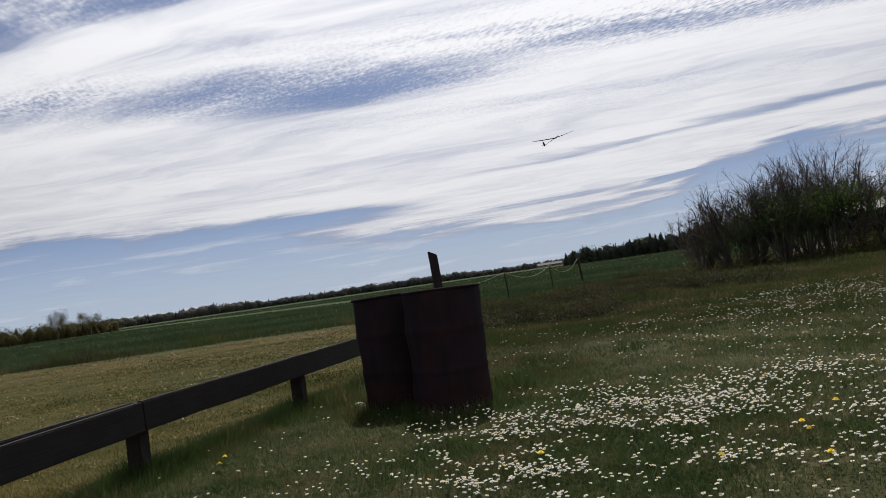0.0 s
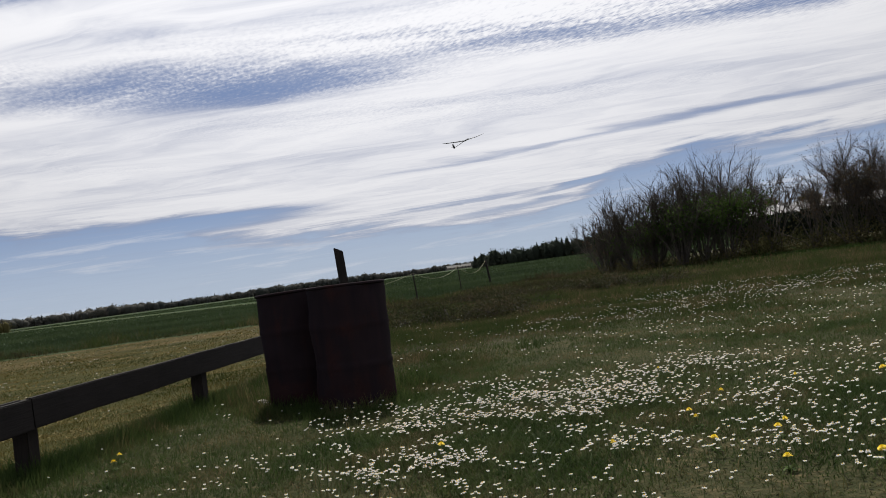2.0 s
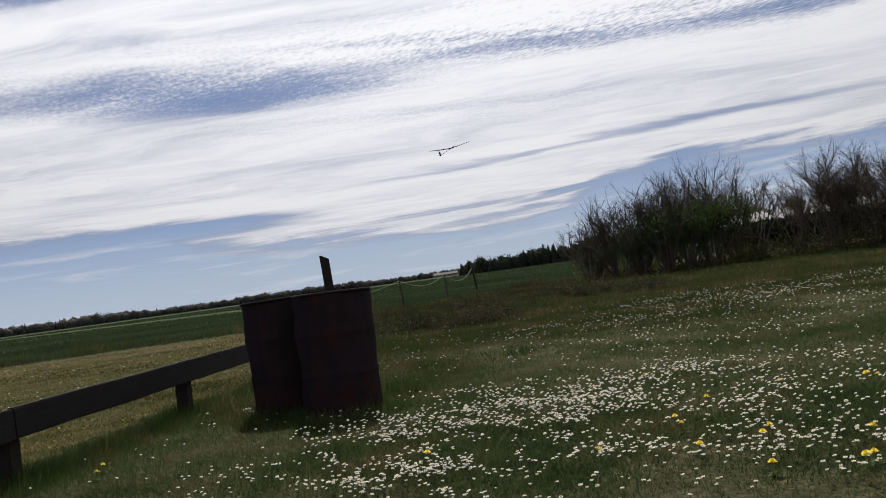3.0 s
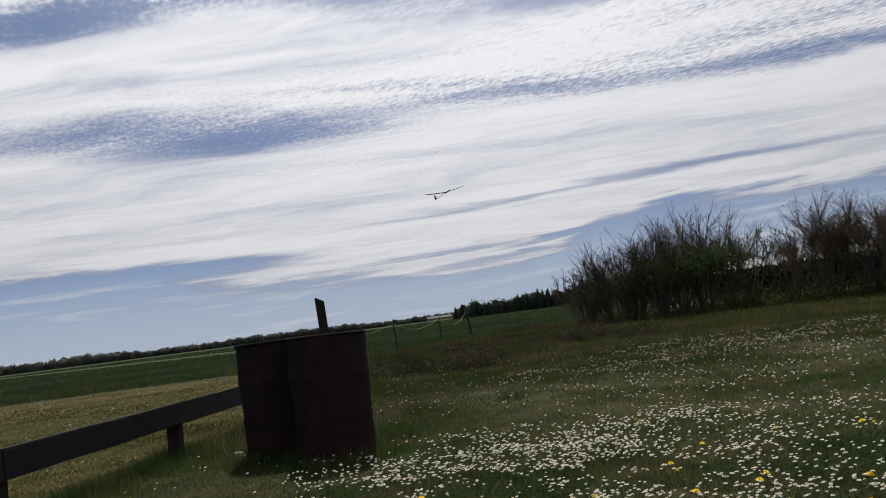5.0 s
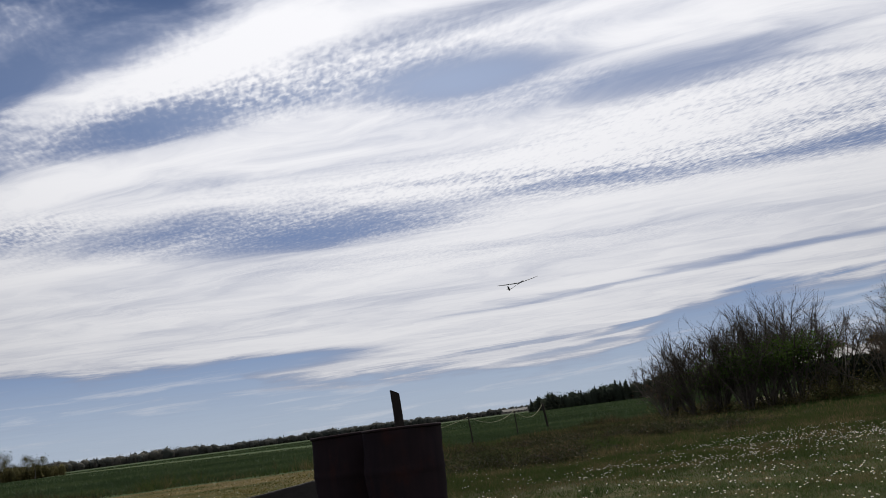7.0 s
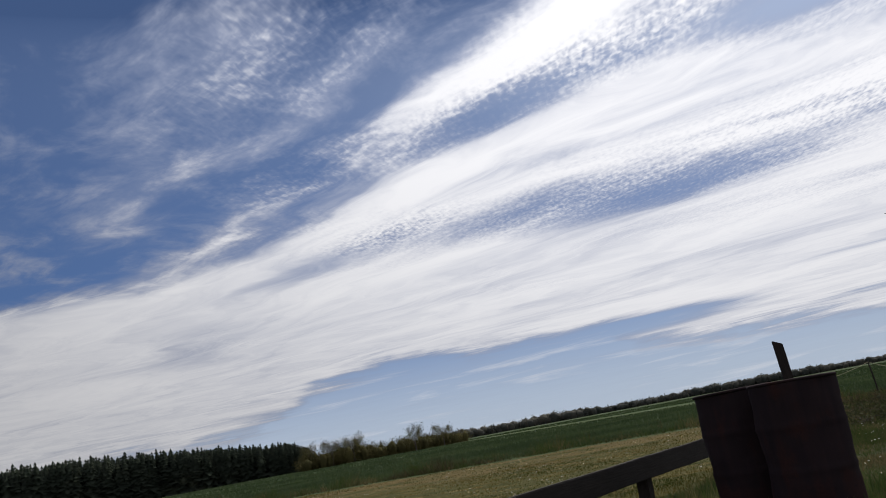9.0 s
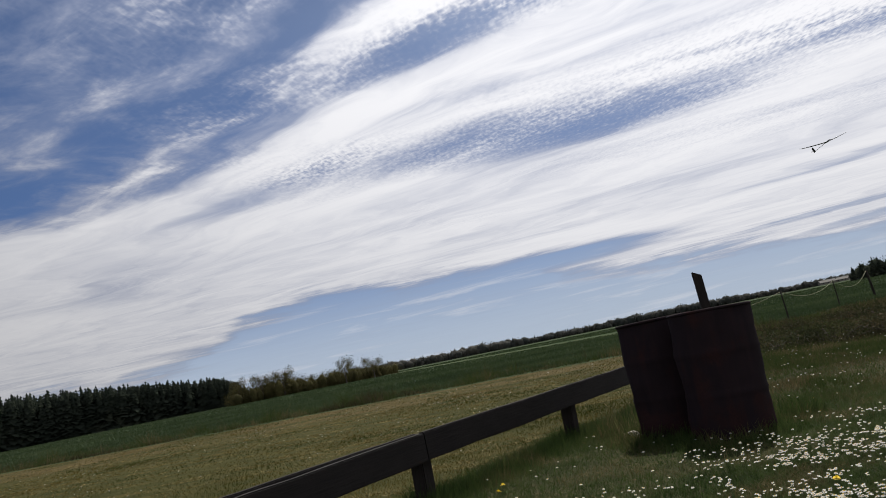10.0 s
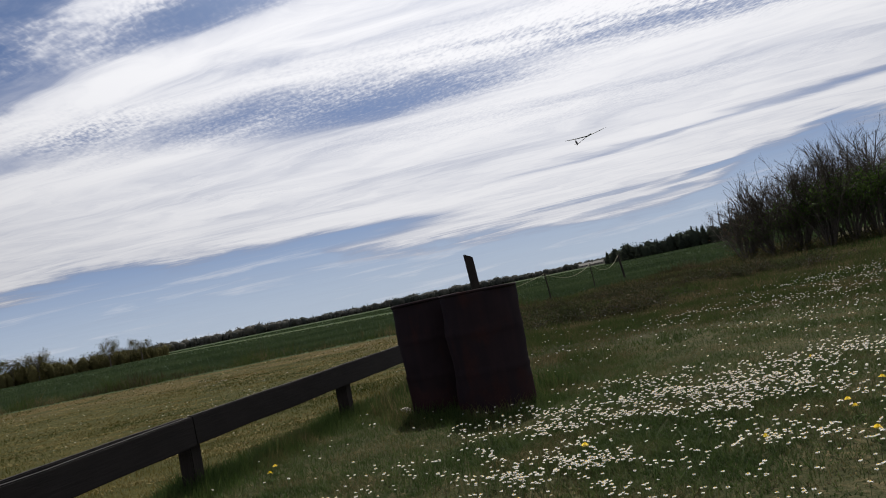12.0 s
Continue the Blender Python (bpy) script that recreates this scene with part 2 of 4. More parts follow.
def ground_material():
    m, n = material("ground_soil_and_turf")
    at = n.add("ShaderNodeTexCoord").outputs["Object"]
    x, y, z = n.split(at)
    big = n.noise(at, 0.35, 4)
    mid = n.noise(at, 2.2, 5, 0.6)
    small = n.noise(at, 24.0, 4, 0.65)
    wob = n.times(n.minus(mid, 0.5), 1.6)
    turf = n.ramp(n.plus(n.plus(n.times(small, 0.6), n.times(mid, 0.4)), n.math("MULTIPLY_ADD", n.step(n.plus(x, wob), 0.0, 2.6), 0.02, -0.01)),
                  ((0.38, (0.022, 0.027, 0.010)), (0.53, (0.046, 0.046, 0.022)), (0.69, (0.125, 0.096, 0.052))))
    drag = n.noise(n.vec(n.times(x, 0.8), n.times(y, 1.5), 0.0), 1.6, 5, 0.65)
    mown = n.ramp(n.plus(n.plus(n.times(small, 0.26), n.times(drag, 0.54)), n.times(big, 0.20)),
                  ((0.36, (0.024, 0.027, 0.006)), (0.50, (0.044, 0.043, 0.013)), (0.68, (0.105, 0.082, 0.030))))
    bare = n.ramp(small, ((0.3, (0.066, 0.046, 0.021)), (0.7, (0.13, 0.088, 0.042))))
    rough = n.ramp(n.plus(n.times(small, 0.5), n.times(mid, 0.5)),
                   ((0.34, (0.018, 0.020, 0.009)), (0.52, (0.036, 0.032, 0.017)), (0.70, (0.075, 0.055, 0.032))))
    crop = n.ramp(n.plus(n.times(mid, 0.6), n.times(small, 0.4)),
                  ((0.3, (0.024, 0.042, 0.018)), (0.7, (0.046, 0.068, 0.030))))
    # west of the rail lies the mown strip
    west_rail = n.step(n.plus(n.line(x, y, -0.959, 0.284, -3.333), n.times(wob, 0.25)), -0.05, 0.5)
    west_far = n.step(n.plus(n.line(x, y, -1.0, 0.098, -1.55), wob), -0.4, 0.9)
    mown_mask = n.times(n.math("MINIMUM", west_rail, 1.0), n.math("MAXIMUM", west_far, n.step(y, 9.5, 8.0)))
    rough_mask = n.step(n.plus(n.line(x, y, -0.12, 1.0, -9.0), n.times(wob, 2.0)), -1.2, 2.2)
    colour = n.mix(rough_mask, turf, rough)
    colour = n.mix(mown_mask, colour, mown)
    away = n.math("SQRT", n.plus(n.times(x, x), n.times(y, y)))
    strip = n.times(n.times(n.step(n.plus(away, wob), 25.0, 26.5), n.step(away, 29.0, 27.0)), n.step(x, 7.0, 9.5))
    colour = n.mix(n.times(strip, 0.6), colour, (0.040, 0.065, 0.020))
    bare_mask = n.times(n.times(n.step(n.plus(y, n.times(wob, 2.0)), 17.5, 21.0), mown_mask), n.step(big, 0.36, 0.60))
    colour = n.mix(n.times(bare_mask, 0.55), colour, bare)
    field = n.times(n.step(n.plus(y, n.times(wob, 0.7)), 25.0, 25.8), n.step(n.plus(n.line(x, y, -0.669, 0.743, -19.3), n.times(wob, 0.6)), -0.6, 0.8))
    colour = n.mix(field, colour, crop)
    # a pale dry verge closes the field in the west
    verge_line = n.plus(n.line(x, y, 0.836, 0.548, -50.0), n.times(n.step(x, -60.0, -12.0), 6.0))
    far_verge = n.times(n.times(n.step(verge_line, -1.5, 1.5), n.step(verge_line, 10.0, 5.0)), n.step(x, -5.0, -11.0))
    colour = n.mix(n.times(far_verge, 0.35), colour, n.ramp(mid, ((0.3, (0.050, 0.055, 0.026)), (0.7, (0.105, 0.098, 0.050)))))
    beyond = n.step(y, 196.0, 230.0)
    colour = n.mix(n.times(beyond, n.step(big, 0.35, 0.6)), colour, (0.034, 0.046, 0.022))
    height = n.plus(n.times(small, 0.6), n.times(mid, 1.2))
    return finish(m, n, colour, 0.95, 0, n.bump(height, 0.9, 0.05), 0, 0.04)


def drum_material():
    m, n = material("rusty_red_paint")
    at = n.add("ShaderNodeTexCoord").outputs["Object"]
    x, y, z = n.split(at)
    big = n.noise(at, 3.4, 5, 0.6)
    runs = n.noise(n.vec(n.times(x, 16), n.times(y, 16), n.times(z, 1.6)), 1.0, 4, 0.6)
    pits = n.noise(at, 60.0, 3, 0.7)
    paint = n.ramp(runs, ((0.3, (0.017, 0.0130, 0.0165)), (0.7, (0.025, 0.0160, 0.0190))))
    rust = n.ramp(n.plus(n.times(pits, 0.6), n.times(big, 0.4)), ((0.3, (0.019, 0.0120, 0.0140)), (0.7, (0.036, 0.0175, 0.0175))))
    mask = n.step(n.plus(n.plus(n.times(big, 0.7), n.times(runs, 0.3)), n.times(n.step(z, 0.42, 0.10), 0.10)), 0.50, 0.64)
    return finish(m, n, n.mix(mask, paint, rust), n.math("MULTIPLY_ADD", mask, 0.10, 0.85), 0, n.bump(n.plus(pits, n.times(mask, 0.5)), 0.5, 0.003), 0, 0.05)


M_GROUND = ground_material()
M_LAWN = blades("lawn_grass", ((0.0, (0.022, 0.041, 0.012)), (0.32, (0.043, 0.069, 0.020)), (0.62, (0.066, 0.086, 0.030)), (0.84, (0.082, 0.074, 0.031)), (1.0, (0.21, 0.17, 0.095))), 0.60, 0.40, 1.8, 0.06, 0.55, 0.0)
M_MOWN = blades("mown_dry_grass", ((0.0, (0.018, 0.032, 0.005)), (0.35, (0.042, 0.050, 0.009)), (0.65, (0.080, 0.066, 0.016)), (1.0, (0.165, 0.125, 0.036))), patch=0.45, by_patch=0.62)
M_ROUGH = blades("rough_grass", ((0.0, (0.024, 0.044, 0.012)), (0.4, (0.046, 0.066, 0.020)), (0.7, (0.078, 0.070, 0.032)), (1.0, (0.17, 0.13, 0.070))), 0.7, 0.36, 0.9, 0.04, 0.5)
M_VERGE = blades("green_verge_grass", ((0.0, (0.016, 0.034, 0.008)), (0.5, (0.034, 0.066, 0.015)), (1.0, (0.075, 0.110, 0.030))), patch=0.9, by_patch=0.5)
M_STRAW = blades("cut_straw", ((0.0, (0.09, 0.075, 0.026)), (0.6, (0.19, 0.15, 0.058)), (1.0, (0.32, 0.26, 0.12))), 0.7, 0.2, 0.5)
M_WEED = blades("dry_weeds", ((0.0, (0.020, 0.028, 0.010)), (0.4, (0.036, 0.034, 0.015)), (0.75, (0.062, 0.048, 0.024)), (1.0, (0.13, 0.10, 0.052))), patch=0.6)
M_CROP = blades("young_crop", ((0.0, (0.022, 0.038, 0.016)), (0.5, (0.040, 0.062, 0.026)), (1.0, (0.070, 0.092, 0.040))), patch=0.12, by_patch=0.6)
M_PETAL = plain("white_petals", (0.74, 0.74, 0.74), (0.85, 0.85, 0.83), 300, 0.6, 0, 0.0, 0.42)
M_DISC = plain("yellow_florets", (0.55, 0.36, 0.02), (0.75, 0.50, 0.03), 400, 0.7)
M_DANDELION = plain("dandelion_florets", (0.72, 0.52, 0.012), (0.85, 0.68, 0.02), 220, 0.6, 0, 0.2, 0.15)
M_STEM = plain("green_stem", (0.06, 0.10, 0.025), (0.10, 0.15, 0.045), 60, 0.6, 0, 0.1, 0.2)
M_DRUM = drum_material()
M_RAIL = wood("dark_weathered_timber", (0.010, 0.0085, 0.0085), (0.023, 0.019, 0.018), (0.7, 14, 14))
M_POST = wood("grey_brown_timber", (0.011, 0.009, 0.009), (0.034, 0.027, 0.024), (14, 14, 0.8))
M_ROPE = plain("pale_rope", (0.15, 0.15, 0.09), (0.25, 0.25, 0.16), 40, 0.8)
M_BARK = plain("grey_bark", (0.050, 0.043, 0.037), (0.112, 0.096, 0.082), 14, 0.9, 0, 0.5)
M_LEAF = blades("fresh_green_leaves", ((0.0, (0.030, 0.060, 0.014)), (0.5, (0.060, 0.105, 0.024)), (1.0, (0.11, 0.16, 0.050))), 0.6, 0.5, 0.8, 0.08)
M_BUD = blades("brown_buds", ((0.0, (0.07, 0.045, 0.028)), (0.6, (0.14, 0.088, 0.056)), (1.0, (0.16, 0.135, 0.065))), 0.7, 0.30, 0.8, 0.08)
M_UNDER = blades("undergrowth_leaves", ((0.0, (0.035, 0.045, 0.016)), (0.5, (0.075, 0.072, 0.030)), (1.0, (0.15, 0.12, 0.06))), 0.7, 0.3, 0.8, 0.05)
M_SPRUCE = blades("spruce_needles", ((0.0, (0.022, 0.028, 0.022)), (0.6, (0.034, 0.042, 0.032)), (1.0, (0.052, 0.058, 0.040))), 1.0, 0.06, 0.05, 0.0)
# distant haze is put into this colour: greyer and lighter than the leaves
M_FAR = blades("hazy_woodland_leaves", ((0.0, (0.048, 0.056, 0.054)), (0.5, (0.076, 0.079, 0.073)), (1.0, (0.120, 0.114, 0.098))), 0.8, 0.34, 0.012, 0.05)
M_SPRING = blades("yellow_green_spring_leaves", ((0.0, (0.042, 0.042, 0.018)), (0.5, (0.070, 0.065, 0.028)), (1.0, (0.120, 0.105, 0.042))), 0.8, 0.2, 0.03, 0.03)
M_CANE = plain("dark_canes", (0.024, 0.019, 0.015), (0.050, 0.038, 0.029), 14, 0.9)
M_TANGLE = blades("dry_bramble_leaves", ((0.0, (0.022, 0.030, 0.012)), (0.5, (0.038, 0.042, 0.019)), (0.85, (0.070, 0.054, 0.030)), (1.0, (0.12, 0.095, 0.055))), 0.7, 0.3, 1.6, 0.05)
M_TILE = plain("weathered_roof", (0.09, 0.085, 0.08), (0.14, 0.135, 0.13), 1.5, 0.8)
M_ROOF = plain("pale_roof_sheets", (0.30, 0.30, 0.31), (0.42, 0.41, 0.40), 1.5, 0.6)
M_WALL = plain("dark_boards", (0.030, 0.024, 0.020), (0.060, 0.048, 0.040), 1.5, 0.85)
M_BRICKWALL = plain("pale_farm_wall", (0.15, 0.135, 0.12), (0.24, 0.22, 0.20), 1.5, 0.85)
M_GLASS = plain("dark_window_glass", (0.02, 0.025, 0.03), (0.04, 0.05, 0.06), 2.0, 0.1)
M_WING = plain("dark_wing_film", (0.028, 0.026, 0.026), (0.055, 0.048, 0.045), 9, 0.4)
M_HULL = plain("white_hull_shell", (0.10, 0.10, 0.11), (0.17, 0.17, 0.18), 9, 0.35)


# ================= mesh helpers =================
class Geo:
    """Collects vertices and faces as arrays."""

    def __init__(self):
        self.v, self.t, self.q, self.n = [], [], [], 0

    def add(self, verts, tris=None, quads=None):
        verts = np.asarray(verts, np.float32).reshape(-1, 3)
        if tris is not None:
            self.t.append(np.asarray(tris, np.int32).reshape(-1, 3) + self.n)
        if quads is not None:
            self.q.append(np.asarray(quads, np.int32).reshape(-1, 4) + self.n)
        self.v.append(verts)
        self.n += len(verts)

    def tube(self, pts, radii, sides=4, cap=True):
        pts = np.asarray(pts, float)
        k = len(pts)
        way = np.gradient(pts, axis=0)
        way /= np.linalg.norm(way, axis=1)[:, None] + 1e-9
        ref = np.array((0.0, 0.0, 1.0)) if abs(way[0][2]) < 0.8 else np.array((1.0, 0.0, 0.0))
        a = np.cross(way, ref)
        a /= np.linalg.norm(a, axis=1)[:, None] + 1e-9
        b = np.cross(way, a)
        ang = np.arange(sides) * 2 * math.pi / sides
        ring = np.cos(ang)[None, :, None] * a[:, None, :] + np.sin(ang)[None, :, None] * b[:, None, :]
        verts = pts[:, None, :] + ring * np.asarray(radii, float)[:, None, None]
        i, j = np.meshgrid(np.arange(k - 1), np.arange(sides), indexing="ij")
        p, r = (i * sides + j).ravel(), (i * sides + (j + 1) % sides).ravel()
        quads = np.stack([p, r, r + sides, p + sides], 1)
        tris = None
        if cap and sides > 2:
            top = (k - 1) * sides
            tris = [(top, top + s, top + s + 1) for s in range(1, sides - 1)] + [(0, s + 1, s) for s in range(1, sides - 1)]
        self.add(verts.reshape(-1, 3), tris, quads)

    def mesh(self, name, mat, smooth=False):
        me = bpy.data.meshes.new(name)
        verts = np.concatenate(self.v)
        tris = np.concatenate(self.t) if self.t else np.zeros((0, 3), np.int32)
        quads = np.concatenate(self.q) if self.q else np.zeros((0, 4), np.int32)
        me.vertices.add(len(verts))
        me.vertices.foreach_set("co", verts.ravel())
        loops = np.concatenate([tris.ravel(), quads.ravel()]).astype(np.int32)
        me.loops.add(len(loops))
        me.loops.foreach_set("vertex_index", loops)
        starts = np.concatenate([np.arange(len(tris)) * 3, len(tris) * 3 + np.arange(len(quads)) * 4]).astype(np.int32)
        me.polygons.add(len(starts))
        me.polygons.foreach_set("loop_start", starts)
        if smooth:
            me.polygons.foreach_set("use_smooth", np.ones(len(starts), bool))
        me.update(calc_edges=True)
        me.materials.append(mat)
        return me


def part(name, shape, mat, parent, label="", smooth=False, at=None):
    """One mesh object under a thing or a part."""
    if isinstance(shape, Geo):
        me = shape.mesh(name, mat, smooth)
    elif isinstance(shape, bpy.types.Mesh):
        me = shape
    else:
        me = bpy.data.meshes.new(name)
        shape.to_mesh(me)
        shape.free()
        me.materials.append(mat)
        if smooth:
            me.polygons.foreach_set("use_smooth", np.ones(len(me.polygons), bool))
    ob = new(name, me)
    ob.parent = parent
    if at is not None:
        ob.matrix_basis = at
    return tagged(ob, label)


def thing(name, m, label, category, group="", kind=""):
    ob = new(name)
    ob.empty_display_size = 0.1
    ob.matrix_basis = m
    return tagged(ob, label, category, group, kind)


def box(sx, sy, sz, bevel=0.006, cuts=0, jitter=0.0, at=(0, 0, 0)):
    bm = bmesh.new()
    bmesh.ops.create_cube(bm, size=1, matrix=Matrix.Translation(at) @ Matrix.Diagonal((sx, sy, sz, 1)))
    if cuts:
        long = max(range(3), key=lambda i: (sx, sy, sz)[i])
        edges = [ed for ed in bm.edges if abs((ed.verts[0].co - ed.verts[1].co)[long]) > 0.9 * (sx, sy, sz)[long]]
        bmesh.ops.subdivide_edges(bm, edges=edges, cuts=cuts)
    if bevel:
        sharp = [ed for ed in bm.edges if len(ed.link_faces) == 2 and ed.calc_face_angle() > 0.5]
        bmesh.ops.bevel(bm, geom=sharp, offset=bevel, segments=2, affect="EDGES")
    if jitter:
        for v in bm.verts:
            v.co += noise.noise_vector(v.co * 3.1 + Vector((sx * 7, sy * 5, 0))) * jitter
    return bm


def revolve(profile, segments=48):
    geo = Geo()
    ang = np.arange(segments) * 2 * math.pi / segments
    rings = np.array([[(r * math.cos(t), r * math.sin(t), z) for t in ang] for r, z in profile])
    i, j = np.meshgrid(np.arange(len(profile) - 1), np.arange(segments), indexing="ij")
    p, q = (i * segments + j).ravel(), (i * segments + (j + 1) % segments).ravel()
    geo.add(rings.reshape(-1, 3), None, np.stack([p, q, q + segments, p + segments], 1))
    return geo


def polar(azimuth, distance, z=0.0):
    t = radians(azimuth)
    return Vector((distance * math.sin(t), distance * math.cos(t), z))


# ================= the ground =================
def lie(x, y):
    """Height of the ground: level, with slight swells."""
    swell = 0.018 * np.sin(1.3 * x + 0.6 * y) * np.sin(0.9 * y - 0.4 * x + 1.0)
    return swell * np.exp(-np.hypot(x, y) / 30.0)


def build_ground():
    geo = Geo()
    rs = np.concatenate([[0.0], np.geomspace(0.6, 4000.0, 150)])
    ts = np.arange(240) * 2 * math.pi / 240
    r, t = np.meshgrid(rs, ts, indexing="ij")
    x, y = r * np.sin(t), r * np.cos(t)
    i, j = np.meshgrid(np.arange(len(rs) - 1), np.arange(240), indexing="ij")
    p, q = (i * 240 + j).ravel(), (i * 240 + (j + 1) % 240).ravel()
    geo.add(np.stack([x, y, lie(x, y)], -1).reshape(-1, 3), None, np.stack([p, p + 240, q + 240, q], 1)[:, ::-1])
    ob = new("ground", geo.mesh("ground", M_GROUND, True))
    tagged(ob, "flat meadow ground with turf, a dry mown strip and a green field", "ground", kind="structure")


build_ground()

# lines of the plan
RAIL_A, RAIL_B = Vector((-3.10, 1.28, 0)), Vector((-0.66, 9.50, 0))
RAIL_WAY = (RAIL_B - RAIL_A).normalized()


def west_of_rail(x, y):
    """Metres to the west of the rail's line, or of its run on to the field."""
    near = -0.959 * x + 0.284 * y - 3.333
    onward = -x + 0.098 * y - 1.55
    return np.where(y < 9.0, near, onward)


rng = np.random.default_rng(5)


def grass(geo, x, y, height, width, lean=0.45, segs=2):
    """Bent blades at many places at once."""
    k = len(x)
    turn, tip = rng.uniform(0, 2 * math.pi, k), rng.uniform(0, 2 * math.pi, k)
    bend = height * rng.uniform(0.1, 1.0, k) * lean
    base = np.stack([x, y, lie(x, y) - 0.004], 1)
    side = np.stack([np.cos(turn), np.sin(turn), np.zeros(k)], 1) * (width / 2)[:, None]
    way = np.stack([np.cos(tip) * bend, np.sin(tip) * bend, np.zeros(k)], 1)
    top = base + way + np.stack([np.zeros(k), np.zeros(k), height], 1)
    idx = np.arange(k)[:, None]
    if segs == 1:
        v = np.stack([base - side, base + side, top], 1)
        geo.add(v.reshape(-1, 3), idx * 3 + np.array([[0, 1, 2]]))
    else:
        mid = base + way * 0.3 + np.stack([np.zeros(k), np.zeros(k), height * 0.58], 1)
        v = np.stack([base - side, base + side, mid + side * 0.8, mid - side * 0.8, top], 1)
        geo.add(v.reshape(-1, 3), idx * 5 + np.array([[3, 2, 4]]), idx * 5 + np.array([[0, 1, 2, 3]]))


def sector(k, r0, r1, a0=-52.0, a1=46.0):
    r = np.sqrt(rng.uniform(r0 * r0, r1 * r1, k))
    t = np.radians(rng.uniform(a0, a1, k))
    return r * np.sin(t), r * np.cos(t)


def clumpy(x, y, scale, seed):
    """A cheap smooth field between 0 and 1 for patches."""
    s = 0
    local = np.random.default_rng(seed)
    for octave in range(5):
        f = scale * 1.7 ** octave
        a, b, c = local.uniform(0, 2 * math.pi, 3)
        s = s + np.sin(f * (x * math.cos(a) + y * math.sin(a)) + b + 1.5 * np.sin(f * 0.6 * (x * math.sin(a) - y * math.cos(a)) + c)) / 1.4 ** octave
    return np.clip(0.5 + s / 4.5, 0, 1)


def build_grass():
    lawn, mown, rough, verge, straw = Geo(), Geo(), Geo(), Geo(), Geo()
    for r0, r1, k, w, segs in ((1.2, 2.2, 12000, 0.006, 1), (2.2, 3.0, 46000, 0.0042, 2), (3.0, 5.0, 150000, 0.0042, 2), (5.0, 8.0, 190000, 0.0055, 1),
                               (8.0, 13.0, 170000, 0.009, 1), (13.0, 21.0, 140000, 0.015, 1), (21.0, 34.0, 100000, 0.026, 1)):
        x, y = sector(k, r0, r1)
        w_of = west_of_rail(x, y)
        patch = clumpy(x, y, 1.6, 3)
        is_mown = w_of > 0.25 + 0.3 * (patch - 0.5)
        edge = -0.12 * x + y - 9.0 + 4 * (patch - 0.5)
        is_rough = (edge > rng.uniform(-1.5, 1.5, k)) & ~is_mown
        crop = (y > 25.4) & (-0.669 * x + 0.743 * y - 19.3 > 0)
        wide = w * rng.uniform(0.6, 1.3, k)
        tall = rng.uniform(0.6, 1.3, k)
        near_rail = np.exp(-(np.abs(w_of + 0.05) / 0.22) ** 2) * (y < 9.6)
        pick = ~is_mown & ~is_rough & ~crop
        h = (0.015 + 0.028 * patch + 0.095 * near_rail) * tall
        keep = pick & (rng.uniform(0, 1, k) < (0.15 if r0 < 5 else 0.38) + 0.85 * np.maximum(patch ** 1.3, near_rail))
        grass(lawn, x[keep], y[keep], h[keep], wide[keep] * 1.15, np.where(near_rail[keep] > 0.3, 0.9, 2.1), segs)
        broad = clumpy(x, y, 0.55, 33)
        keep = is_mown & ~crop & (rng.uniform(0, 1, k) < (0.15 + 0.75 * broad ** 2) * (0.4 + 0.6 * patch))
        grass(mown, x[keep], y[keep], (0.018 + 0.022 * patch[keep] + 0.14 * near_rail[keep]) * tall[keep], wide[keep], 1.2, 1)
        flakes = clumpy(x, y * 1.6, 0.9, 57)
        heaps = np.clip((clumpy(x, y * 2.2, 2.6, 58) - 0.52) * 4.0, 0, 1)
        keep = is_mown & ~crop & (y > 4.5) & (rng.uniform(0, 1, k) < 0.05 * flakes ** 3 + 0.85 * heaps * flakes)
        grass(straw, x[keep], y[keep], 0.020 * tall[keep], wide[keep] * 2.0, 3.2, 1)
        green = is_rough & ~crop & (np.hypot(x, y) + 2 * (patch - 0.5) > 25.6) & (x + 1.5 * patch > 9.3)
        grass(verge, x[green], y[green], (0.05 + 0.10 * patch[green]) * tall[green], wide[green], 1.0, 1)
        keep = is_rough & ~crop & ~green
        grow = np.clip(edge / 6.0, 0.1, 1.0)
        grass(rough, x[keep], y[keep], (0.035 + 0.11 * grow[keep] * (0.2 + patch[keep])) * tall[keep], wide[keep] * 1.1, 1.1, 1)
    # the lawn and the mown strip go on behind and beside
    for r0, r1, k, w in ((0.0, 2.6, 13000, 0.006), (2.2, 6.0, 70000, 0.010), (6.0, 14.0, 60000, 0.022)):
        x, y = sector(k, r0, r1, 46.0, 308.0) if r0 else sector(k, r0, 1.6, -180.0, 180.0)
        w_of, patch = west_of_rail(x, y), clumpy(x, y, 1.6, 3)
        is_mown = w_of > 0.25
        h = (0.022 + 0.034 * patch) * rng.uniform(0.6, 1.3, k)
        grass(lawn, x[~is_mown], y[~is_mown], h[~is_mown], w * rng.uniform(0.6, 1.3, (~is_mown).sum()), 1.3, 1)
        grass(mown, x[is_mown], y[is_mown], h[is_mown] * 0.7, w * rng.uniform(0.6, 1.3, is_mown.sum()), 1.2, 1)
    # single taller blades stand out of the mat
    x, y = sector(15000, 2.4, 8.5, -24, 42)
    keep = (west_of_rail(x, y) < 0.1) & (rng.uniform(0, 1, len(x)) < 0.25 + 0.75 * (x < 0.4))
    x, y = x[keep], y[keep]
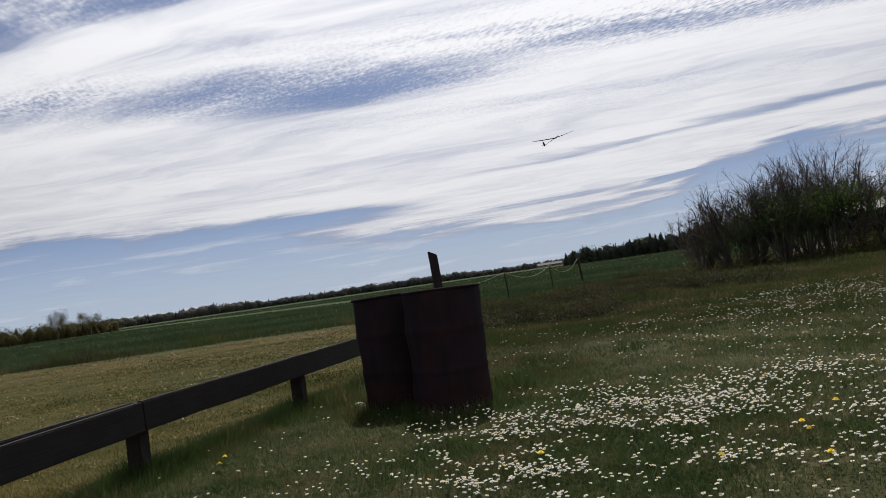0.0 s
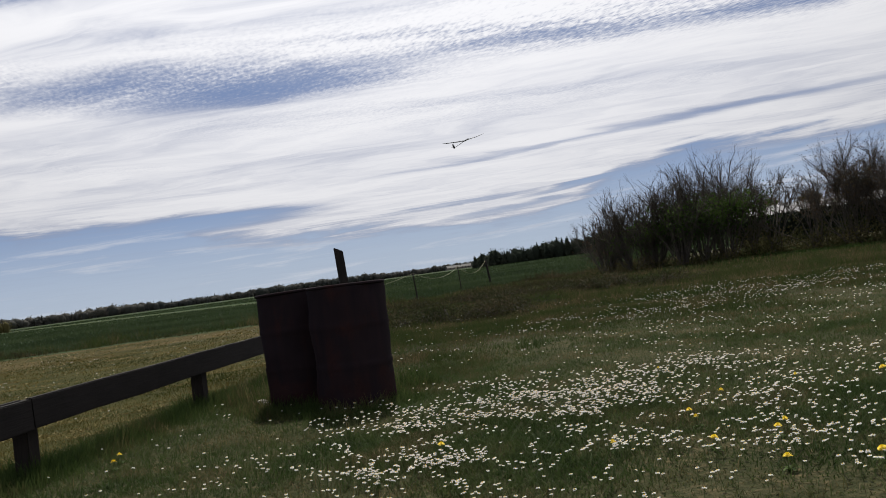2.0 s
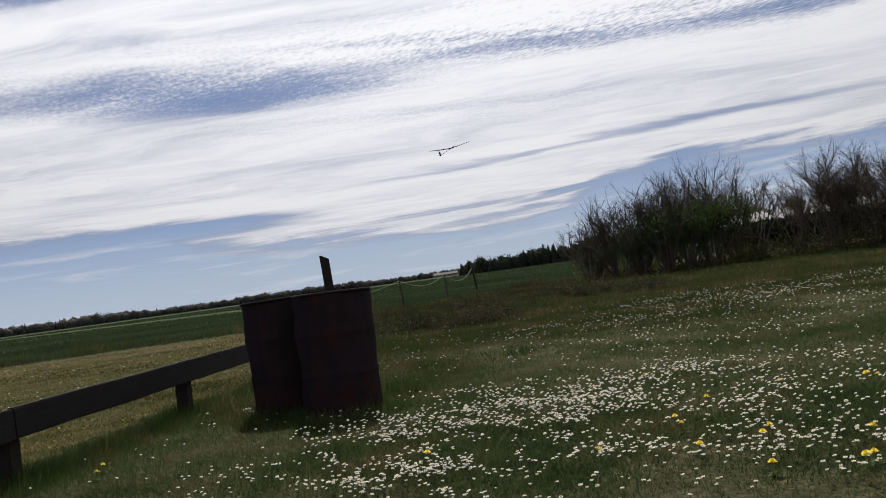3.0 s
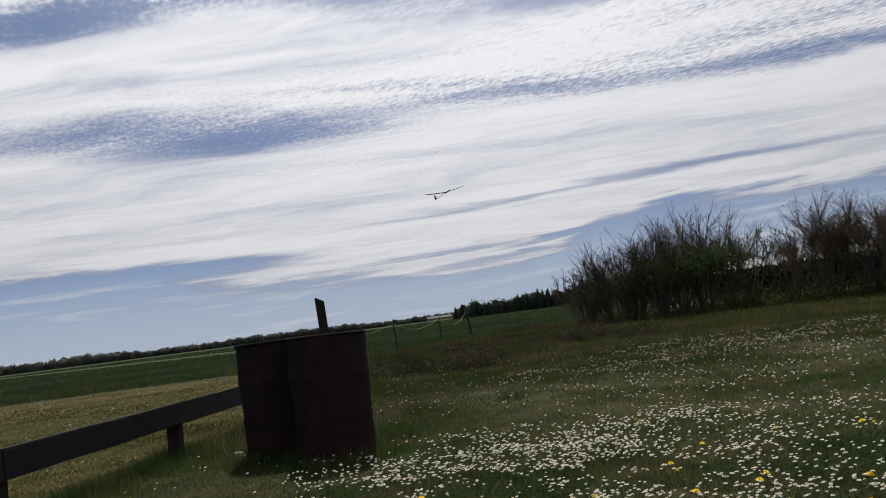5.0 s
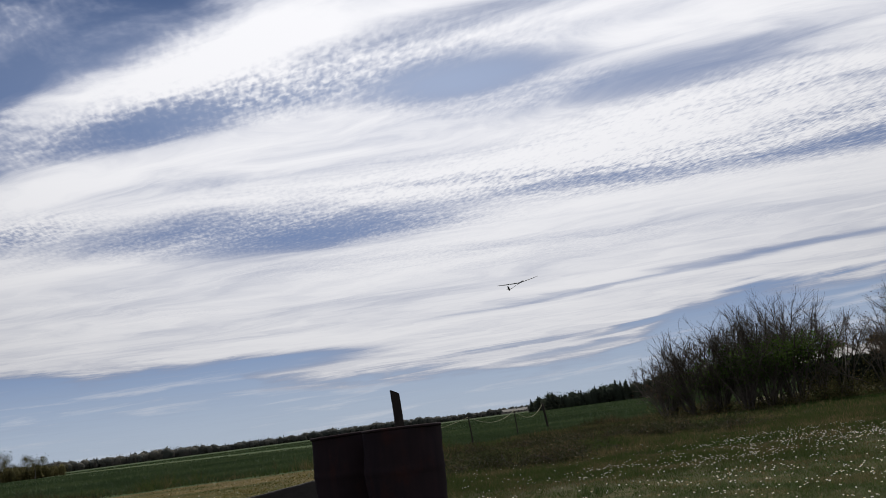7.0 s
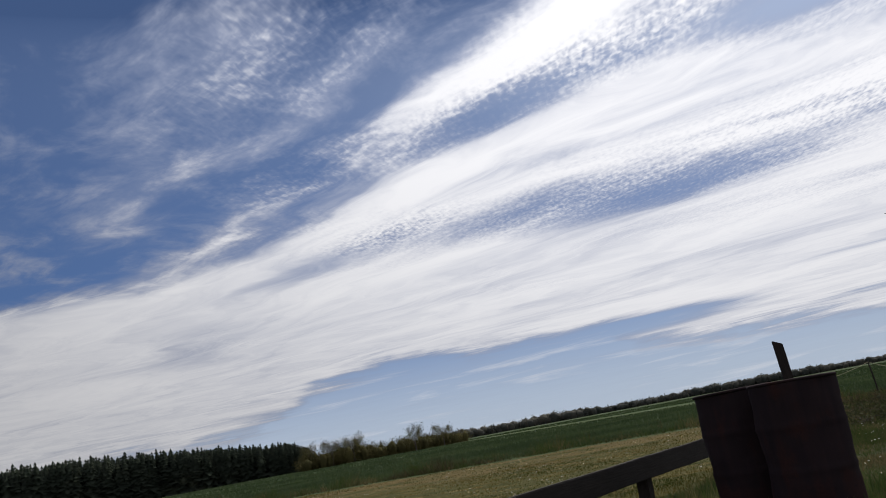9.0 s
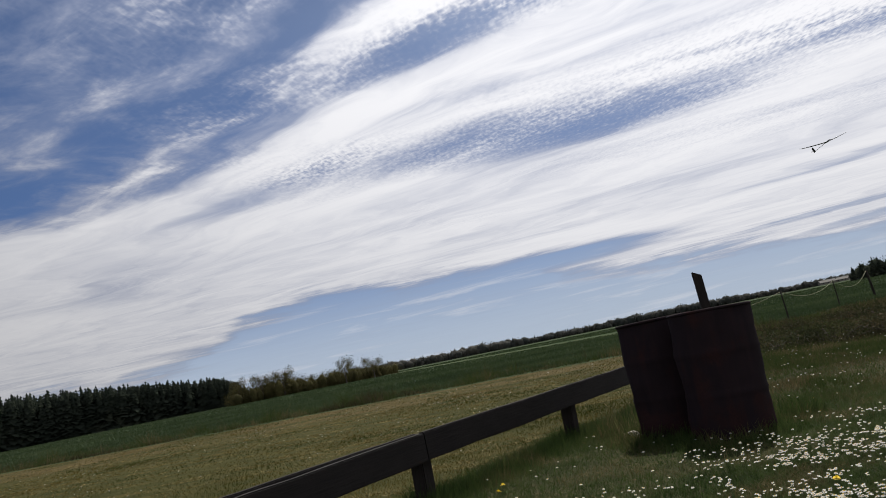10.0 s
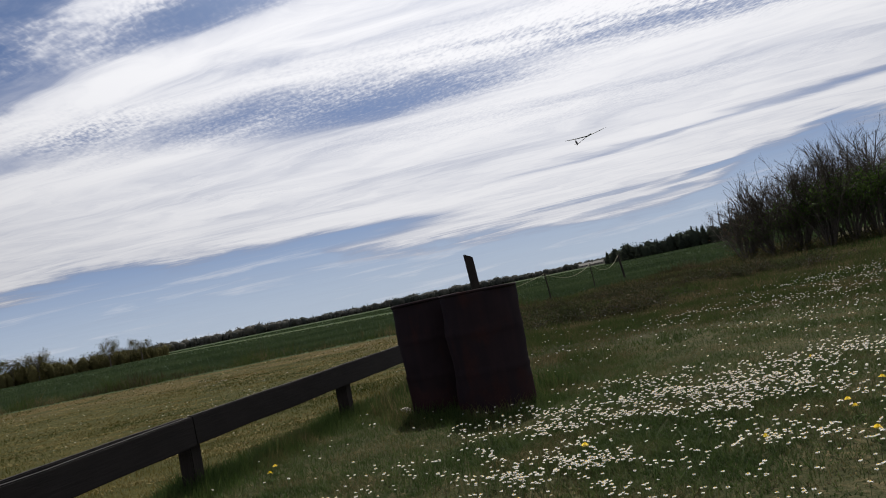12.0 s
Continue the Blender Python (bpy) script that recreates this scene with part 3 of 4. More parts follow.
    grass(lawn, x, y, rng.uniform(0.035, 0.085, len(x)), 0.0036 * rng.uniform(0.7, 1.3, len(x)), 0.9, 2)
    # long grass round posts and drums
    for cx, cy, rad, k, hh in ((-1.93, 5.22, 0.20, 900, 0.17), (-1.29, 7.38, 0.22, 900, 0.17), (-2.62, 2.9, 0.3, 500, 0.17),
                               (0.02, 6.22, 0.42, 2400, 0.110), (-0.39, 6.74, 0.44, 2100, 0.13), (0.03, 5.90, 0.30, 800, 0.075), (-0.42, 6.34, 0.30, 800, 0.09), (0.42, 6.75, 0.22, 700, 0.20),
                               (-0.75, 7.3, 0.30, 900, 0.22), (2.56, 9.7, 0.15, 200, 0.16), (1.8, 8.3, 0.14, 160, 0.14)):
        t, r = rng.uniform(0, 2 * math.pi, k), rad * np.sqrt(rng.uniform(0.2, 1.6, k))
        grass(lawn, cx + r * np.cos(t), cy + r * np.sin(t), hh * rng.uniform(0.35, 1.2, k) * np.clip(1.45 - 0.75 * r / rad, 0.25, 1.1), 0.005 * rng.uniform(0.6, 1.3, k), 0.7, 2)
    tagged(new("lawn_grass", lawn.mesh("lawn_grass", M_LAWN)), "short uneven green lawn grass with dry blades", "grass", kind="stuff")
    tagged(new("mown_grass", mown.mesh("mown_grass", M_MOWN)), "dry yellowish mown grass on the strip behind the rail", "grass", kind="stuff")
    tagged(new("verge_grass", verge.mesh("verge_grass", M_VERGE)), "lush green grass in front of the shrubs", "grass", kind="stuff")
    tagged(new("cut_straw", straw.mesh("cut_straw", M_STRAW)), "dry straw flakes scattered on the mown strip", "straw", kind="stuff")
    tagged(new("rough_grass", rough.mesh("rough_grass", M_ROUGH)), "rough brownish unmown meadow grass", "grass", kind="stuff")


build_grass()


def build_field_edge():
    weeds, crop = Geo(), Geo()
    # a ragged verge of dead stalks along the field
    k = 26000
    x = rng.uniform(-46, 3, k)
    y = 25.6 + rng.gamma(2.0, 0.7, k)
    patch = clumpy(x, y, 0.7, 8)
    keep = rng.uniform(0, 1, k) < 0.15 + patch ** 2
    x, y, patch = x[keep], y[keep], patch[keep]
    grass(weeds, x, y, (0.05 + 0.42 * patch ** 4) * rng.uniform(0.3, 1.4, len(x)), 0.026 * rng.uniform(0.5, 1.4, len(x)), 0.9, 1)
    # a green and brown tangle behind them
    verge = Geo()
    k = 34000
    x = rng.uniform(-46, 2, k)
    y = 25.7 + rng.gamma(2.2, 0.9, k)
    patch = clumpy(x, y, 1.3, 18)
    keep = rng.uniform(0, 1, k) < 0.2 + patch ** 2
    x, y, patch = x[keep], y[keep], patch[keep]
    grass(verge, x, y, (0.08 + 0.42 * patch ** 3) * rng.uniform(0.3, 1.4, len(x)), 0.024 * rng.uniform(0.5, 1.4, len(x)), 1.0, 1)
    tagged(new("verge_weeds", verge.mesh("verge_weeds", M_ROUGH)), "tangled green and brown weeds on the field verge", "weeds", kind="stuff")
    # dead stalks along the rope fence and before the shrubs
    k = 45000
    s = rng.uniform(0, 1, k)
    x = 0.2 + 14.0 * s + rng.normal(0, 0.8, k)
    y = 25.0 + 0.84 * x - np.abs(rng.normal(0, 5.2, k)) + 0.9
    patch = clumpy(x, y, 0.9, 12)
    keep = (rng.uniform(0, 1, k) < 0.1 + patch) & (y > 11.5)
    x, y, patch = x[keep], y[keep], patch[keep]
    grass(weeds, x, y, (0.05 + 0.26 * patch ** 3) * rng.uniform(0.2, 1.5, len(x)), 0.022 * rng.uniform(0.5, 1.4, len(x)), 1.0, 1)
    tagged(new("dead_weeds", weeds.mesh("dead_weeds", M_WEED)), "dead brown weed stalks along the field edge", "weeds", kind="stuff")
    # the crop, in tufts
    for y0, y1, k, w, h in ((26.5, 45, 80000, 0.035, 0.13), (45, 85, 70000, 0.08, 0.15), (85, 185, 50000, 0.20, 0.18), (200, 330, 20000, 0.5, 0.24)):
        y = np.sqrt(rng.uniform(y0 * y0, y1 * y1, k))
        x = y * np.tan(np.radians(rng.uniform(-50, 42, k)))
        keep = (-0.669 * x + 0.743 * y - 19.3 > 0.3) & ~((x < -8) & (0.836 * x + 0.548 * y > 43) & (0.836 * x + 0.548 * y < 58))
        x, y = x[keep], y[keep]
        grass(crop, x, y, h * rng.uniform(0.6, 1.2, len(x)), w * rng.uniform(0.6, 1.4, len(x)), 0.8, 1)
    tagged(new("crop", crop.mesh("crop", M_CROP)), "young dark green field crop", "crop", kind="stuff")


build_field_edge()


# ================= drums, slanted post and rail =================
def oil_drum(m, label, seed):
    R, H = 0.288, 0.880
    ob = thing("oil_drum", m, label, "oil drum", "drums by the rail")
    prof = [(R - 0.012, 0.0), (R + 0.004, 0.002), (R + 0.006, 0.012), (R - 0.003, 0.022)]
    for z in np.linspace(0.04, 0.84, 41):
        hoop = sum(0.0070 * math.exp(-((z - c) / 0.014) ** 2) for c in (0.295, 0.585))
        prof.append((R - 0.003 + hoop, z))
    prof += [(R - 0.003, 0.860)]
    shell = revolve(prof, 56)
    v = shell.v[0]
    for i in range(len(v)):
        p = Vector(v[i])
        push = 0.014 * noise.noise(p * 4.2 + Vector((seed, 0, 0))) + 0.004 * noise.noise(p * 13 + Vector((0, seed, 0)))
        v[i] *= (1 + push / R, 1 + push / R, 1)
    part("shell", shell, M_DRUM, ob, smooth=True)
    part("top_rim", revolve([(R - 0.014, 0.860), (R - 0.004, 0.858), (R + 0.005, 0.864), (R + 0.006, 0.874), (R - 0.002, H), (R - 0.012, 0.878), (R - 0.014, 0.860)], 56), M_DRUM, ob, smooth=True)
    lid = part("lid", revolve([(R - 0.008, 0.862), (R - 0.05, 0.858), (R - 0.06, 0.861), (0.10, 0.862), (0.0005, 0.862)], 56), M_DRUM, ob, smooth=True)
    for bx, by, r in ((0.19, 0.05, 0.034), (-0.18, -0.07, 0.019)):
        part("bung", revolve([(r, 0.860), (r, 0.873), (r * 0.8, 0.876), (r * 0.75, 0.870), (0.0005, 0.870)], 16), M_DRUM, lid, at=pose(bx, by, 0))
    return ob


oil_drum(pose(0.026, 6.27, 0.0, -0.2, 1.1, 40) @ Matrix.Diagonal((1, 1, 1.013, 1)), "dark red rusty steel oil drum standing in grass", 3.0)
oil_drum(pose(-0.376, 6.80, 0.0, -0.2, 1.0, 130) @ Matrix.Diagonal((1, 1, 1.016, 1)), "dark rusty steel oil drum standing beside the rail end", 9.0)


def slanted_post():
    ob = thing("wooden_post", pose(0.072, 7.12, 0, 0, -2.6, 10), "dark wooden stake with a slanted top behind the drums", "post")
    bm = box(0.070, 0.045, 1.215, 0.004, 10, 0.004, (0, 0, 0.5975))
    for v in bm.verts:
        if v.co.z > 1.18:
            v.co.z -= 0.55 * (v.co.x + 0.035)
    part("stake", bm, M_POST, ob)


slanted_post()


def rail_fence():
    ob = thing("rail_fence", Matrix.Identity(4), "low dark weathered timber barrier rail on short posts", "fence")
    turn = math.degrees(math.atan2(RAIL_WAY.y, RAIL_WAY.x))
    p1, p2 = Vector((-1.93, 5.22, 0)), Vector((-1.29, 7.38, 0))
    step = (p2 - p1).length
    side = Vector((RAIL_WAY.y, -RAIL_WAY.x, 0))          # towards the lawn
    for k in (-2, -1, 0, 1, 2):
        at = p1 + RAIL_WAY * step * k
        bm = box(0.105, 0.10, 0.60, 0.008, 5, 0.005, (0, 0, 0.11))
        part("post", bm, M_POST, ob, at=Matrix.Translation(at + side * 0.0) @ pose(0, 0, 0, 0, 1.2, turn))
    def plank(name, c, length, height, thick, tilt=0.0, roll=0.0):
        bm = box(length, thick, height, 0.007, 14, 0.005)
        part(name, bm, M_RAIL, ob, at=Matrix.Translation(c) @ pose(0, 0, 0, roll, tilt, turn))
    far_mid = p1 + RAIL_WAY * (2.35 * 0.97) + side * 0.075
    plank("front_plank", far_mid + Vector((0, 0, 0.396)), 4.62, 0.180, 0.046, -0.12)
    near_mid = p1 - RAIL_WAY * 2.26 + side * 0.0755
    plank("front_plank", near_mid + Vector((0, 0, 0.351)), 4.46, 0.180, 0.046, -0.85)
    plank("back_plank", p1 - RAIL_WAY * 2.2 - side * 0.076 + Vector((0, 0, 0.360)), 4.58, 0.180, 0.046, -0.4)
    plank("back_plank", p1 + RAIL_WAY * 2.3 - side * 0.076 + Vector((0, 0, 0.372)), 4.45, 0.180, 0.046, -0.12)


rail_fence()


# ================= rope fence =================
def rope_fence():
    ob = thing("rope_fence", Matrix.Identity(4), "thin dark posts with a slack pale rope at the field edge", "fence")
    posts = ((5.02, 28.0, 0.955, 0.024, -2.5), (8.06, 34.0, 0.985, 0.022, -1.5), (10.1, 38.0, 1.13, 0.048, -5.0))
    tops = [polar(-1.4, 25.0, 0.72)]
    for az, d, h, r, leaning in posts:
        g = Geo()
        z = np.linspace(-0.2, h, 6)
        g.tube(np.stack([0.006 * np.sin(z * 5), 0.006 * np.cos(z * 4), z], 1), np.full(6, r) * np.linspace(1.1, 0.9, 6), 8)
        part("post", g, M_POST, ob, at=Matrix.Translation(polar(az, d)) @ pose(0, 0, 0, 0, leaning, 0))
        tops.append(polar(az, d, h - 0.03) + Vector((math.sin(radians(leaning)) * h, 0, 0)))
    for a, b, sag in zip(tops, tops[1:], (0.18, 0.30, 0.42)):
        s = np.linspace(0, 1, 16)
        pts = np.array([a.lerp(b, float(q)) - Vector((0, 0, 4 * sag * q * (1 - q))) for q in s])
        g = Geo()
        g.tube(pts, np.full(16, 0.009), 6)
        part("rope", g, M_ROPE, ob, "pale slack rope")


rope_fence()


# ================= low brambles before the rope fence =================
def bramble(x, y, wide, tall, seed):
    r = np.random.default_rng(seed)
    ob = thing("bramble", Matrix.Translation((x, y, 0)), "low brown tangled bramble clump in rough grass", "bramble", "brambles by the rope fence")
    canes, tips = Geo(), []
    for _ in range(26):
        t, reach = r.uniform(0, 6.3), wide * r.uniform(0.2, 1.0)
        a = np.array((r.normal(0, 0.25 * wide), r.normal(0, 0.25 * wide), -0.02))
        top = a + np.array((math.cos(t) * reach * 0.5, math.sin(t) * reach * 0.5, tall * r.uniform(0.6, 1.1)))
        end = a + np.array((math.cos(t) * reach, math.sin(t) * reach, tall * r.uniform(0.15, 0.7)))
        canes.tube([a, (a + top) / 2 + (0, 0, 0.12 * tall), top, end], (0.005, 0.0045, 0.0035, 0.002), 3, False)
        tips += [a * 0.4 + top * 0.6, top, (top + end) / 2, end]
    part("cane_tangle", canes, M_CANE, ob)
    part("leaves", leaf_cards(np.array(tips), r, int(2200 * wide * tall / 0.25), 0.026, 0.09 * wide), M_TANGLE, ob)


# ================= shrubs =================
def shrub_branches(seed, height, spread, stems, fill, clear=0.25):
    """A many-stemmed shrub; returns branch and twig geometry and the twig ends."""
    r = np.random.default_rng(seed)
    wood_geo, ends = Geo(), []

    def grow(start, way, length, radius, level):
        k = (6, 3, 1)[level]
        pts, p, w = [start], start.copy(), way.copy()
        for _ in range(k):
            w = w + r.normal(0, 0.17, 3) + np.array((0, 0, 0.05))
            w /= np.linalg.norm(w)
            p = p + w * length / k
            pts.append(p.copy())
        wood_geo.tube(pts, np.linspace(radius, radius * 0.45, k + 1), 4 if level == 0 else 3, False)
        if level >= 2:
            ends.extend(pts[1:])
            return
        count = int(fill * (13 if level == 0 else 13))
        for _ in range(count):
            q = r.uniform(clear if level == 0 else 0.1, 1.0)
            i = min(int(q * k), k - 1)
            at = pts[i] + (pts[i + 1] - pts[i]) * (q * k - i)
            d = (pts[i + 1] - pts[i])
            d = d / np.linalg.norm(d) + r.normal(0, 0.50, 3)
            d[2] = abs(d[2]) * 0.8 + 0.25
            d /= np.linalg.norm(d)
            grow(at, d, length * r.uniform(0.24, 0.44) * (1.15 - 0.4 * q), radius * 0.37 * (1.1 - 0.4 * q), level + 1)

    for _ in range(stems):
        t, lean = r.uniform(0, 2 * math.pi), r.uniform(0.05, 1.0) * spread
        base = np.array((math.cos(t), math.sin(t), 0.0)) * r.uniform(0.03, 0.26)
        way = np.array((math.cos(t) * lean, math.sin(t) * lean, 1.0))
        way /= np.linalg.norm(way)
        grow(base, way, height * r.uniform(0.58, 0.77) * (1.06 - 0.22 * lean / spread), 0.026 * r.uniform(0.7, 1.3), 0)
    return wood_geo, np.array(ends), r


def leaf_cards(ends, r, k, size, jitter, low=0.0, high=99.0):
    """Small folded leaves round the twigs."""
    ends = ends[(ends[:, 2] > low) & (ends[:, 2] < high)]
    geo = Geo()
    if not len(ends):
        ends = np.zeros((1, 3))
    at = ends[r.integers(0, len(ends), k)] + r.normal(0, jitter, (k, 3))
    at[:, 2] = np.maximum(at[:, 2], 0.05)
    a = r.normal(0, 1, (k, 3))
    a /= np.linalg.norm(a, axis=1)[:, None]
    b = np.cross(a, r.normal(0, 1, (k, 3)))
    b /= np.linalg.norm(b, axis=1)[:, None]
    s = (size * r.uniform(0.5, 1.3, k))[:, None]
    c = np.cross(a, b) * s * 0.18
    v = np.stack([at - a * s, at - b * s * 0.45 + c, at + a * s, at + b * s * 0.45 + c], 1)
    idx = np.arange(k)[:, None] * 4
    geo.add(v.reshape(-1, 3), np.concatenate([idx + np.array([[0, 1, 2]]), idx + np.array([[0, 2, 3]])]))
    return geo


def shrub(az, d, height, spread, seed, label, leaf_count, leaf_mat, leaf_size=0.05, leaf_high=99.0, stems=24, fill=1.0, clear=0.25):
    wood_geo, ends, r = shrub_branches(seed, height, spread, stems, fill, clear)
    ob = thing("shrub", Matrix.Translation(polar(az, d)), label, "shrub", "shrubs at the meadow edge")
    part("branch_work", wood_geo, M_BARK, ob)
    foot = r.uniform(-1, 1, (260, 3)) * (0.75, 0.75, 0.0)
    foot[:, 2] = r.gamma(1.2, 0.10 if clear < 0.5 else 0.24, 260)
    part("undergrowth", leaf_cards(foot, r, 700 if clear < 0.5 else 2000, 0.042, 0.09), M_UNDER, ob, "leafy brownish undergrowth")
    part("leaves", leaf_cards(ends, r, leaf_count, leaf_size, 0.05 if leaf_mat is M_BUD else 0.14, 0.0, leaf_high), leaf_mat, ob)


BARE = "leafless grey-brown twiggy shrub at the meadow edge"
tangle = random.Random(17)
for i in range(22):
    bx = 0.6 + 6.2 * i / 21 + tangle.uniform(-0.5, 0.5)
    bramble(bx, 15.5 + 0.90 * bx + tangle.uniform(-5.0, 2.6), tangle.uniform(0.5, 1.1), tangle.uniform(0.12, 0.26), 300 + i)
GREEN = "dense shrub with fresh green leaves among bare twigs"
BUDS = "brown budding shrub with many thin upright stems"
for spec in ((18.0, 28.5, 2.75, 1.30, 21, BARE, 900, M_BUD, 0.03, 99.0, 28, 1.0), (19.7, 28.0, 3.25, 1.05, 22, BARE, 900, M_LEAF, 0.04, 1.2, 26, 1.0),
             (21.2, 28.2, 3.6, 0.85, 23, BARE, 900, M_LEAF, 0.04, 1.4, 28, 1.0), (22.9, 27.5, 3.65, 0.75, 24, GREEN, 2600, M_LEAF, 0.045, 1.7, 28, 1.0),
             (24.4, 27.6, 3.85, 0.70, 25, GREEN, 3400, M_LEAF, 0.05, 2.0, 26, 1.0), (25.7, 28.0, 4.05, 0.55, 26, GREEN, 3400, M_LEAF, 0.05, 1.9, 24, 1.0, 0.4),
             (27.2, 28.6, 3.6, 0.60, 27, BARE, 500, M_LEAF, 0.045, 1.0, 14, 0.9, 0.62), (28.6, 28.8, 3.3, 0.50, 28, BARE, 200, M_BUD, 0.03, 99.0, 14, 0.85, 0.62),
             (31.2, 28.2, 2.5, 0.80, 31, BUDS, 900, M_BUD, 0.022, 99.0, 14, 0.85, 0.62), (33.2, 27.5, 3.5, 0.75, 32, BUDS, 3000, M_BUD, 0.024, 99.0, 28, 1.25, 0.52),
             (35.4, 27.2, 3.6, 0.75, 33, BUDS, 3000, M_BUD, 0.024, 99.0, 28, 1.25, 0.52), (37.6, 26.8, 3.4, 0.70, 34, BUDS, 3000, M_BUD, 0.024, 99.0, 26, 1.2, 0.52),
             (40.0, 26.5, 3.3, 0.60, 35, BUDS, 3000, M_BUD, 0.024, 99.0, 26, 1.2, 0.52)):
    shrub(*spec)


# ================= woods, hedges and farm buildings =================
def spruce_into(geo, at, height, r):
    """A ragged spruce: whorls of drooping boughs round a stem."""
    geo.tube([at, at + np.array((0, 0, height * 0.5))], [height * 0.018, height * 0.010], 4, False)
    t = np.arange(6) * 2 * math.pi / 6 + r.uniform(0, 1)
    core = [np.stack([np.cos(t) * height * w, np.sin(t) * height * w, np.full(6, height * q)], 1) + at for q, w in ((0.0, 0.17), (0.5, 0.10), (0.93, 0.01))]
    ring = [(a * 6 + b, a * 6 + (b + 1) % 6, a * 6 + 6 + (b + 1) % 6, a * 6 + 6 + b) for a in range(2) for b in range(6)]
    geo.add(np.concatenate(core), None, ring)
    turns = int(11 + height * 0.35)
    for i in range(turns):
        q = i / turns
        z, reach = height * (0.10 + 0.90 * q), height * 0.33 * (1 - q) ** 0.85 + 0.10
        k = 8 if q < 0.8 else 5
        t = r.uniform(0, 6.3) + np.arange(k) * 2 * math.pi / k + r.normal(0, 0.2, k)
        out = reach * r.uniform(0.65, 1.2, k)
        tip = np.stack([np.cos(t) * out, np.sin(t) * out, z - reach * r.uniform(0.05, 0.6, k)], 1) + at
        wide = out * 0.38
        side = np.stack([-np.sin(t) * wide, np.cos(t) * wide, np.full(k, -0.05)], 1)
        mid = np.stack([np.cos(t) * out * 0.5, np.sin(t) * out * 0.5, np.full(k, z - reach * 0.05)], 1) + at
        root = np.tile(at + np.array((0, 0, z + height * 0.05)), (k, 1))
        v = np.stack([root, mid - side, tip, mid + side], 1)
        idx = np.arange(k)[:, None] * 4
        geo.add(v.reshape(-1, 3), np.concatenate([idx + np.array([[0, 1, 2]]), idx + np.array([[0, 2, 3]])]))


def crown_into(geo, at, height, width, r, k=110, core=1.0):
    """A broad crown of uneven leaf clumps on a forked stem."""
    geo.tube([at, at + np.array((0, 0, height * 0.55))], [height * 0.022, height * 0.012], 4, False)
    for _ in range(4):
        t = r.uniform(0, 6.3)
        a = at + np.array((0, 0, height * r.uniform(0.25, 0.45)))
        geo.tube([a, a + np.array((math.cos(t) * width * 0.3, math.sin(t) * width * 0.3, height * 0.35))], [height * 0.010, height * 0.004], 3, False)
    ang = np.arange(9) * 2 * math.pi / 9 + r.uniform(0, 1)
    rings = []
    for q, w in ((0.0, 0.62), (0.22, 0.76), (0.46, 0.82), (0.68, 0.66), (0.82, 0.40), (0.90, 0.10)):
        rr = core * w * width / 2 * r.uniform(0.7, 1.12, 9)
        rings.append(np.stack([np.cos(ang) * rr, np.sin(ang) * rr, height * (q * (0.6 + 0.4 * core) + r.normal(0, 0.04, 9) * (q > 0))], 1) + at)
    i, j = np.meshgrid(np.arange(5), np.arange(9), indexing="ij")
    p, q2 = (i * 9 + j).ravel(), (i * 9 + (j + 1) % 9).ravel()
    geo.add(np.concatenate(rings), [(45, 45 + m, 46 + m) for m in range(1, 8)], np.stack([p, q2, q2 + 9, p + 9], 1))
    d = r.normal(0, 1, (k, 3))
    d /= np.linalg.norm(d, axis=1)[:, None]
    rad = r.uniform(0.3, 1.0, k)[:, None] ** 0.6
    lump = 1 + 0.16 * np.sin(d[:, :1] * 4 + d[:, 1:2] * 3 + r.uniform(0, 6))
    c = at + np.array((0, 0, height * 0.50)) + d * rad * lump * np.array((width / 2, width / 2, height * 0.46))
    low = r.uniform(0, 1, k) < 0.30
    c[low, 2] = at[2] + height * r.uniform(0.02, 0.35, low.sum())
    size = height * 0.95 / k ** 0.5 * r.uniform(0.4, 1.1, k)
    v = c[:, None, :] + np.clip(r.normal(0, 1, (k, 4, 3)), -1.4, 1.4) * size[:, None, None] * 0.6
    idx = np.arange(k)[:, None] * 4
    geo.add(v.reshape(-1, 3), np.concatenate([idx + np.array([q]) for q in ([0, 1, 2], [0, 2, 3], [0, 3, 1])]))


def spruce_wood():
    geo, r = Geo(), np.random.default_rng(41)
    for _ in range(1500):
        a = r.uniform(-56.0, -30.9)
        row = r.uniform(0, 1) ** 1.4
        top = np.interp(a, (-56, -46, -41, -37, -33.5, -31.8, -30.8), (17.5, 16.8, 15.0, 13.0, 11.0, 9.8, 7.5))
        at = np.array(polar(a, 294 + 34 * row))
        spruce_into(geo, at, top * r.choice((0.80, 0.88, 0.95, 0.98, 1.03), p=(0.2, 0.25, 0.3, 0.17, 0.08)) * r.uniform(0.95, 1.05) * (1 + 0.04 * row), r)
    tagged(new("spruce_wood", geo.mesh("spruce_wood", M_SPRUCE)), "dark dense spruce plantation beyond the field", "wood", kind="stuff")


